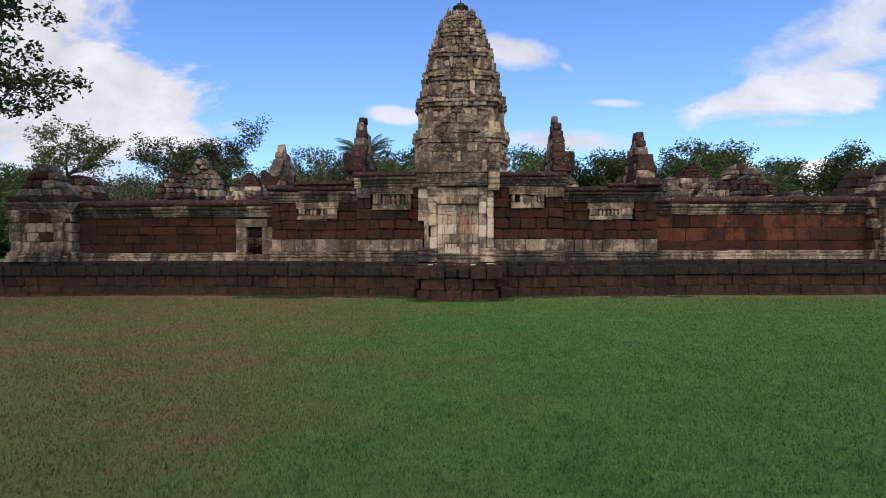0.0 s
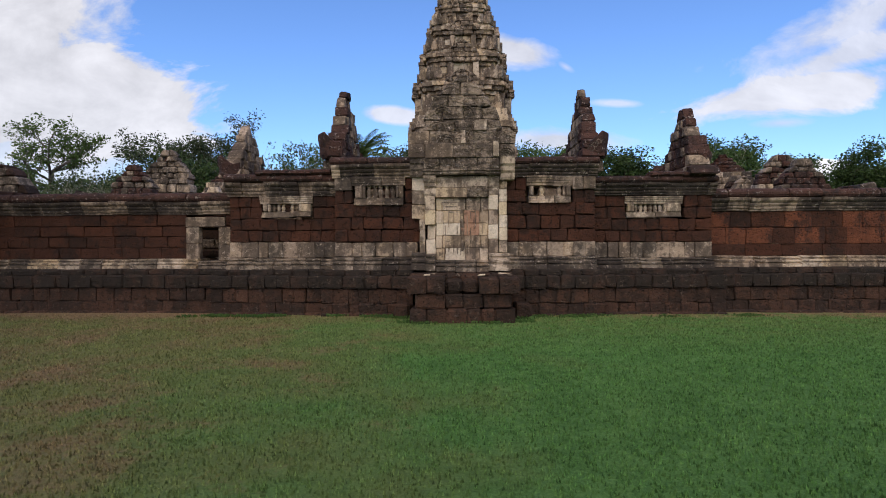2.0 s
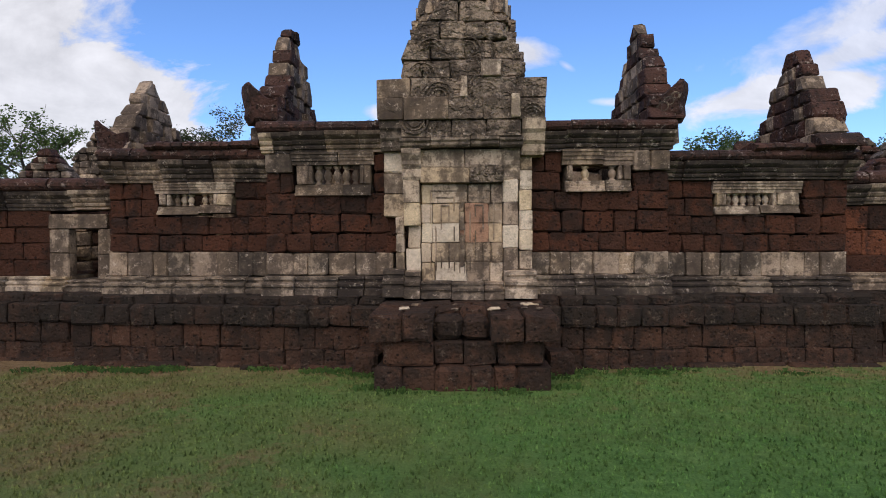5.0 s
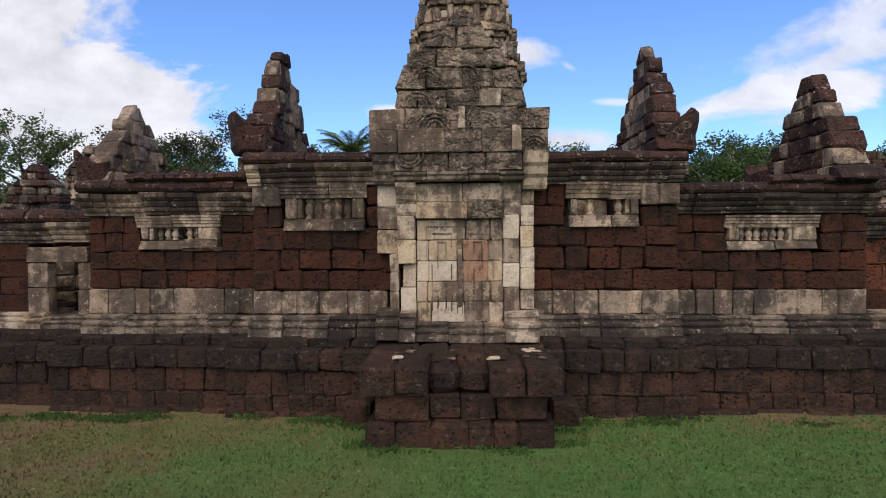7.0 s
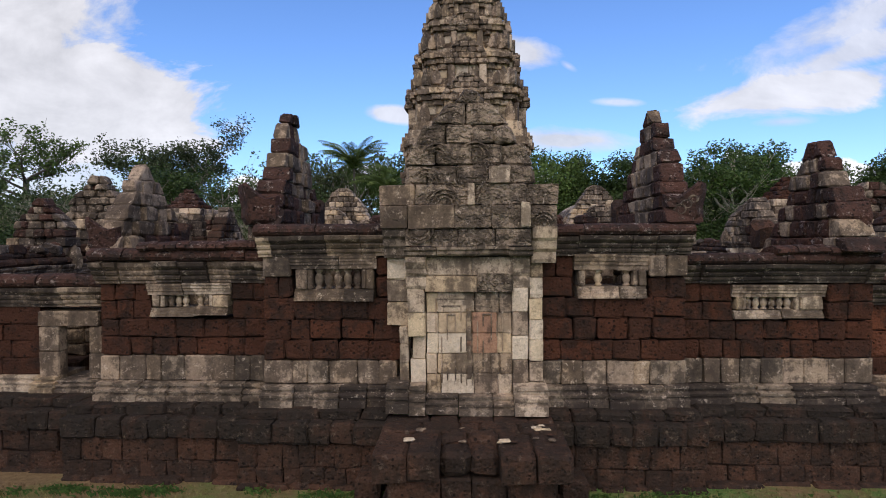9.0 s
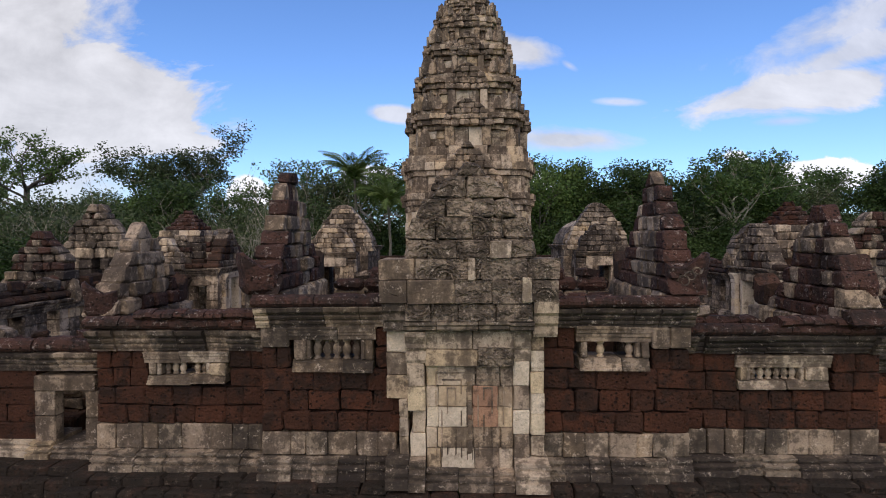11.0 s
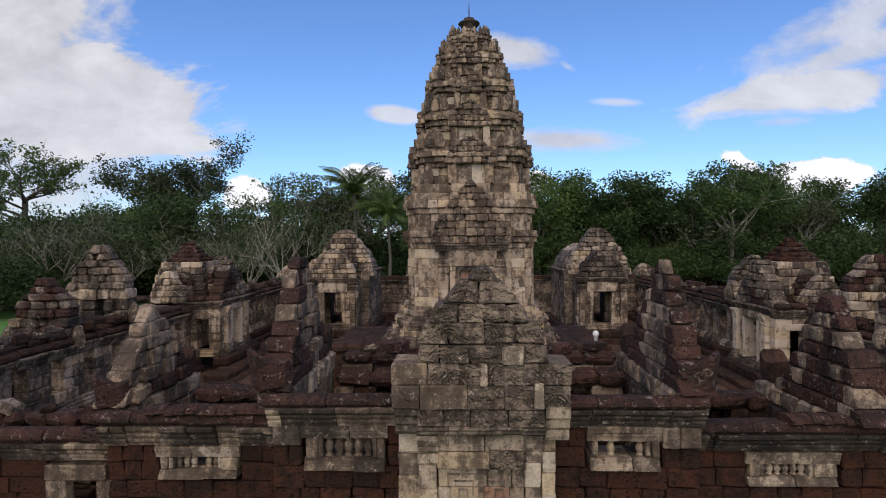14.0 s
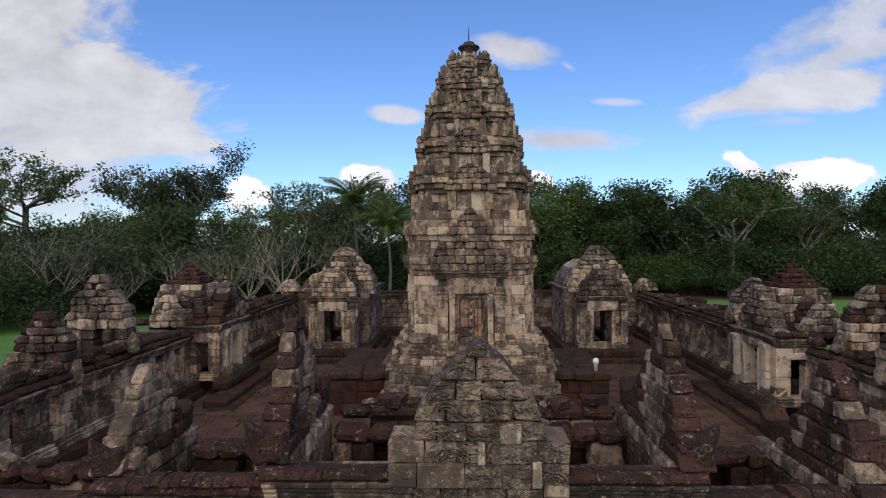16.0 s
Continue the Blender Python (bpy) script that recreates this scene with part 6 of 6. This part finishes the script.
trng = random.Random(5)
place_tree(UMBRELLA, -77.5, 112, 40, 0.95, "tall flat-topped tree with dark open branches")
place_tree(SPARSE, -53.5, 122, 10, 1.0, "very tall airy tree with thin upper twigs")
place_tree(DENSE[1], -59, 116, 200, 0.95, "tall broadleaf tree beyond the enclosure")
place_tree(DENSE[0], 56, 126, 70, 1.06, "round-crowned dense dark-green tree")
place_tree(DENSE[2], 33, 122, 170, 0.96, "round-crowned dense dark-green tree")
place_tree(AIRY[1], 43, 108, 60, 0.95, "tall open-crowned green tree beyond the enclosure")
for x, y, k in ((-14, 104, 0.86), (-21, 100, 0.8), (-28, 106, 0.88), (-35, 100, 0.78), (-9, 110, 1.0), (-17, 114, 0.98)):
    place_tree(AIRY[int(-x) % 3], x, y, 37 * x, k, "tall open-crowned green tree beyond the enclosure")
for x, y, k in ((13, 114, 0.97), (21, 118, 0.98), (27, 116, 0.94)):
    place_tree(DENSE[int(x) % 3], x, y, 37 * x, k, "tall dense dark-green broadleaf tree beyond the enclosure")
for i in range(11):
    place_tree(BUSH[i % 2], -34 - 6.0 * i, 91 + 5 * math.sin(i * 2.1) - 1.6 * i, 61 * i, 0.95 + 0.15 * math.sin(i), "leafy low undergrowth tree at the wood's edge", group="undergrowth")
# woods to the right: dense and dark
for row, (d, n) in enumerate(((120, 8), (134, 10), (150, 11))):
    for i in range(n):
        x = 9 + (96 + row * 16) * i / (n - 1) + trng.uniform(-4, 4)
        y = d - 6 * i / n + trng.uniform(-4, 4)
        kind = AIRY if trng.random() < 0.15 else DENSE
        place_tree(trng.choice(kind), x, y, trng.uniform(0, 360), trng.uniform(0.74, 1.0) + 0.03 * row, "tall dense dark-green broadleaf tree beyond the enclosure")
# woods to the left: airier, with undergrowth
for row, (d, n) in enumerate(((94, 6), (110, 8), (130, 9))):
    for i in range(n):
        x = -6 - (82 + row * 16) * i / (n - 1) + trng.uniform(-3, 3)
        y = d - 12 * i / n + trng.uniform(-4, 4)
        kind = AIRY if trng.random() < 0.6 else DENSE
        place_tree(trng.choice(kind), x, y, trng.uniform(0, 360), trng.uniform(0.5, 0.72), "tall open-crowned green tree beyond the enclosure" if kind is AIRY else "tall dense dark-green broadleaf tree beyond the enclosure")
for i in range(21):
    x = -100 + 200 * i / 20 + trng.uniform(-4, 4)
    y = 104 + trng.uniform(-4, 6) - 0.2 * abs(x) if x < 0 else 119 + trng.uniform(-3, 5) - 0.06 * x
    if abs(x) < 6:
        continue
    place_tree(trng.choice(BUSH), x, y, trng.uniform(0, 360), trng.uniform(0.75, 1.15), "leafy low undergrowth tree at the wood's edge", group="undergrowth")
for i in range(15):
    place_tree(BUSH[i % 2], 16 + 8.0 * i + 2 * math.sin(3.0 * i), 127 + 3 * math.sin(i * 1.7), 47 * i, 1.15 + 0.2 * math.sin(2.0 * i), "leafy low undergrowth tree at the wood's edge", group="undergrowth")
for x, y, k in ((-36, 86, 1.0), (-55, 80, 1.05), (-26, 90, 1.1), (-44, 88, 0.95), (41, 112, 1.35), (74, 110, 1.0)):
    place_tree(trng.choice(BARE), x, y, trng.uniform(0, 360), k, "half-bare tree with pale branching limbs")


# thick undergrowth along the wood's foot, and grey leafless trees before it
for i in range(17):
    x = 13 + 5.6 * i + trng.uniform(-1.5, 1.5)
    place_tree(BUSH[1], x, 113 + trng.uniform(-2, 2) - 0.05 * x, trng.uniform(0, 360), trng.uniform(0.8, 1.15), "leafy low undergrowth tree at the wood's edge", group="undergrowth")
for i in range(15):
    x = -16 - 5.6 * i + trng.uniform(-1.5, 1.5)
    place_tree(BUSH[i % 3 == 0], x, 101 + trng.uniform(-3, 3) + 0.12 * x, trng.uniform(0, 360), trng.uniform(0.9, 1.35), "leafy low undergrowth tree at the wood's edge", group="undergrowth")
for i in range(9):
    x = -48 - 7.5 * i
    place_tree(trng.choice(DENSE), x, 100 + trng.uniform(-4, 4), trng.uniform(0, 360), trng.uniform(0.55, 0.72), "tall dense dark-green broadleaf tree beyond the enclosure")
for i in range(10):
    x = -17 - 4.2 * i + trng.uniform(-1, 1)
    place_tree(BARE[i % 2], x, 88 + trng.uniform(-4, 4) + 0.1 * x, trng.uniform(0, 360), trng.uniform(0.85, 1.15), "half-bare tree with pale branching limbs", trng.uniform(1.0, 1.35))


for x, y, k in ((-49, 75, 0.85), (-55, 79, 1.0), (-61, 83, 1.1), (-67, 80, 1.05)):
    place_tree(BUSH[1], x, y, 31 * x, k, "leafy low undergrowth tree at the wood's edge", group="undergrowth")
place_tree(BARE[0], -46, 77, 80, 1.1, "half-bare tree with pale branching limbs", 1.2)


def palm(x, y, h, seed):
    r = random.Random(seed)
    t = thing("palm_tree", "coconut palm with drooping fronds", "palm", group="palms", at=(x, y, 0))
    V, F = tube([Vector((x, y, -0.2)), Vector((x + 0.3, y, h * 0.5)), Vector((x, y, h))], [0.28, 0.2, 0.16], 8)
    part("trunk", V, F, BARK, t)
    for i in range(30):
        a, up = 2 * math.pi * i / 30 + r.uniform(-.2, .2), r.uniform(-0.1, 2.4)
        L = r.uniform(5.2, 6.6)
        path, p, d = [], Vector((x, y, h)), Vector((math.cos(a), math.sin(a), up)).normalized()
        for k in range(9):
            path.append(p.copy())
            p = p + d * L / 8
            d = (d + Vector((0, 0, -0.2))).normalized()
        V, F = tube(path, [0.04 * (1 - k / 10) for k in range(9)], 4)
        side = Vector((-math.sin(a), math.cos(a), 0))
        for k in range(1, 9):
            for q in range(4):
                base = path[k - 1].lerp(path[k], q / 4)
                ln = 1.25 * math.sin(math.pi * (k + q / 4 + 0.6) / 10.5)
                for sg in (-1, 1):
                    tip = base + side * sg * ln * 0.75 + (path[k] - path[k - 1]).normalized() * ln * 0.5 + Vector((0, 0, -0.45 * ln))
                    w = (path[k] - path[k - 1]).normalized() * 0.085
                    n = len(V)
                    V += [tuple(base - w), tuple(base + w), tuple(tip)]
                    F.append([n, n + 1, n + 2])
        part("frond", V, F, LEAF_PALM, t)


palm(-14.9, 90, 14.3, 1)
palm(-10.4, 90, 10.7, 2)

# the near tree whose limbs hang over the lawn
near_tree = tree_meshes(91, 14, 6.6, 0.35, 26000, 0.11, 0.42, LEAF_NEAR, BARK, limbs=9)
place_tree(near_tree, -20.4, 17.2, 20, 1.0, "large dark-leaved tree overhanging the lawn", group="")


# far outer wall
ow = thing("wall_outer", "low ruined laterite outer enclosure wall", "wall", kind="structure")
OW = Masonry(ow, joined=True, name="laterite_block", chamfer=0.06, jit=0.03)
OW.wall(14, 120, 111, 1.2, -0.1, 2.1, LATERITE_DARK, 4, wr=(0.7, 1.3), uneven=0.06)
OW.wall(-110, -14, 99, 1.2, -0.1, 1.9, LATERITE_DARK, 4, wr=(0.7, 1.3), uneven=0.06)
OW.finish("laterite_blocks")


# ---- grass blades on the lawn ----
def grass():
    rg = np.random.default_rng(3)
    n = 170000
    d = 3.2 + 20.0 * rg.random(n) ** 1.1
    x = (rg.random(n) * 2 - 1) * (d * 0.8 + 1.5) + rg.normal(0, 2.2, n)
    y = d + rg.normal(0, 1.0, n)
    keep = ~((np.abs(x) < 1.9) & (y > 21.3)) & (y < 23.3)
    x, y = x[keep], y[keep]
    n = len(x)
    a, h, lean = rg.random(n) * 6.283, 0.03 + 0.035 * rg.random(n), 0.03 * (rg.random(n) - 0.3)
    wd = 0.008 + 0.016 * (y / 23)
    z = np.array([0.05 * noise.noise(Vector((p * 0.12, q * 0.12, 0.3))) - 0.035 for p, q in zip(x, y)])
    ca, sa = np.cos(a), np.sin(a)
    v = np.empty((n, 3, 3))
    v[:, 0] = np.stack([x - ca * wd, y - sa * wd, z], 1)
    v[:, 1] = np.stack([x + ca * wd, y + sa * wd, z], 1)
    v[:, 2] = np.stack([x - sa * lean, y + ca * lean, z + h], 1)
    f = np.arange(n * 3).reshape(n, 3)
    me = mesh_of("grass", v.reshape(-1, 3).tolist(), f.tolist(), BLADES)
    tagged(new("grass", me), "short mown grass blades", "grass", kind="stuff")


grass()


def weeds():
    r = random.Random(12)
    t = thing("weeds", "small green weeds at the foot of the landing", "weeds", kind="stuff")
    V, F = [], []
    spots = [(-1.75, 21.6), (-1.2, 21.35), (-0.2, 21.55), (0.3, 21.6), (0.7, 21.35), (1.6, 21.7), (1.75, 22.4), (-1.95, 22.5)]
    spots += [(r.uniform(-9, 9), 23.0 + r.uniform(-0.25, 0.05)) for _ in range(26)]
    for x, y in spots:
        for i in range(60):
            px, py = x + r.gauss(0, 0.2), y + r.gauss(0, 0.1)
            hh, a = r.uniform(0.02, 0.075), r.uniform(0, 6.28)
            n = len(V)
            c, s = math.cos(a) * 0.014, math.sin(a) * 0.014
            V += [(px - c, py - s, -0.02), (px + c, py + s, -0.02), (px + c + r.gauss(0, .05), py + s - 0.03, hh), (px - c, py - s - 0.03, hh * 0.9)]
            F.append([n, n + 1, n + 2, n + 3])
    part("leaves", V, F, LEAF_WEED, t)


weeds()
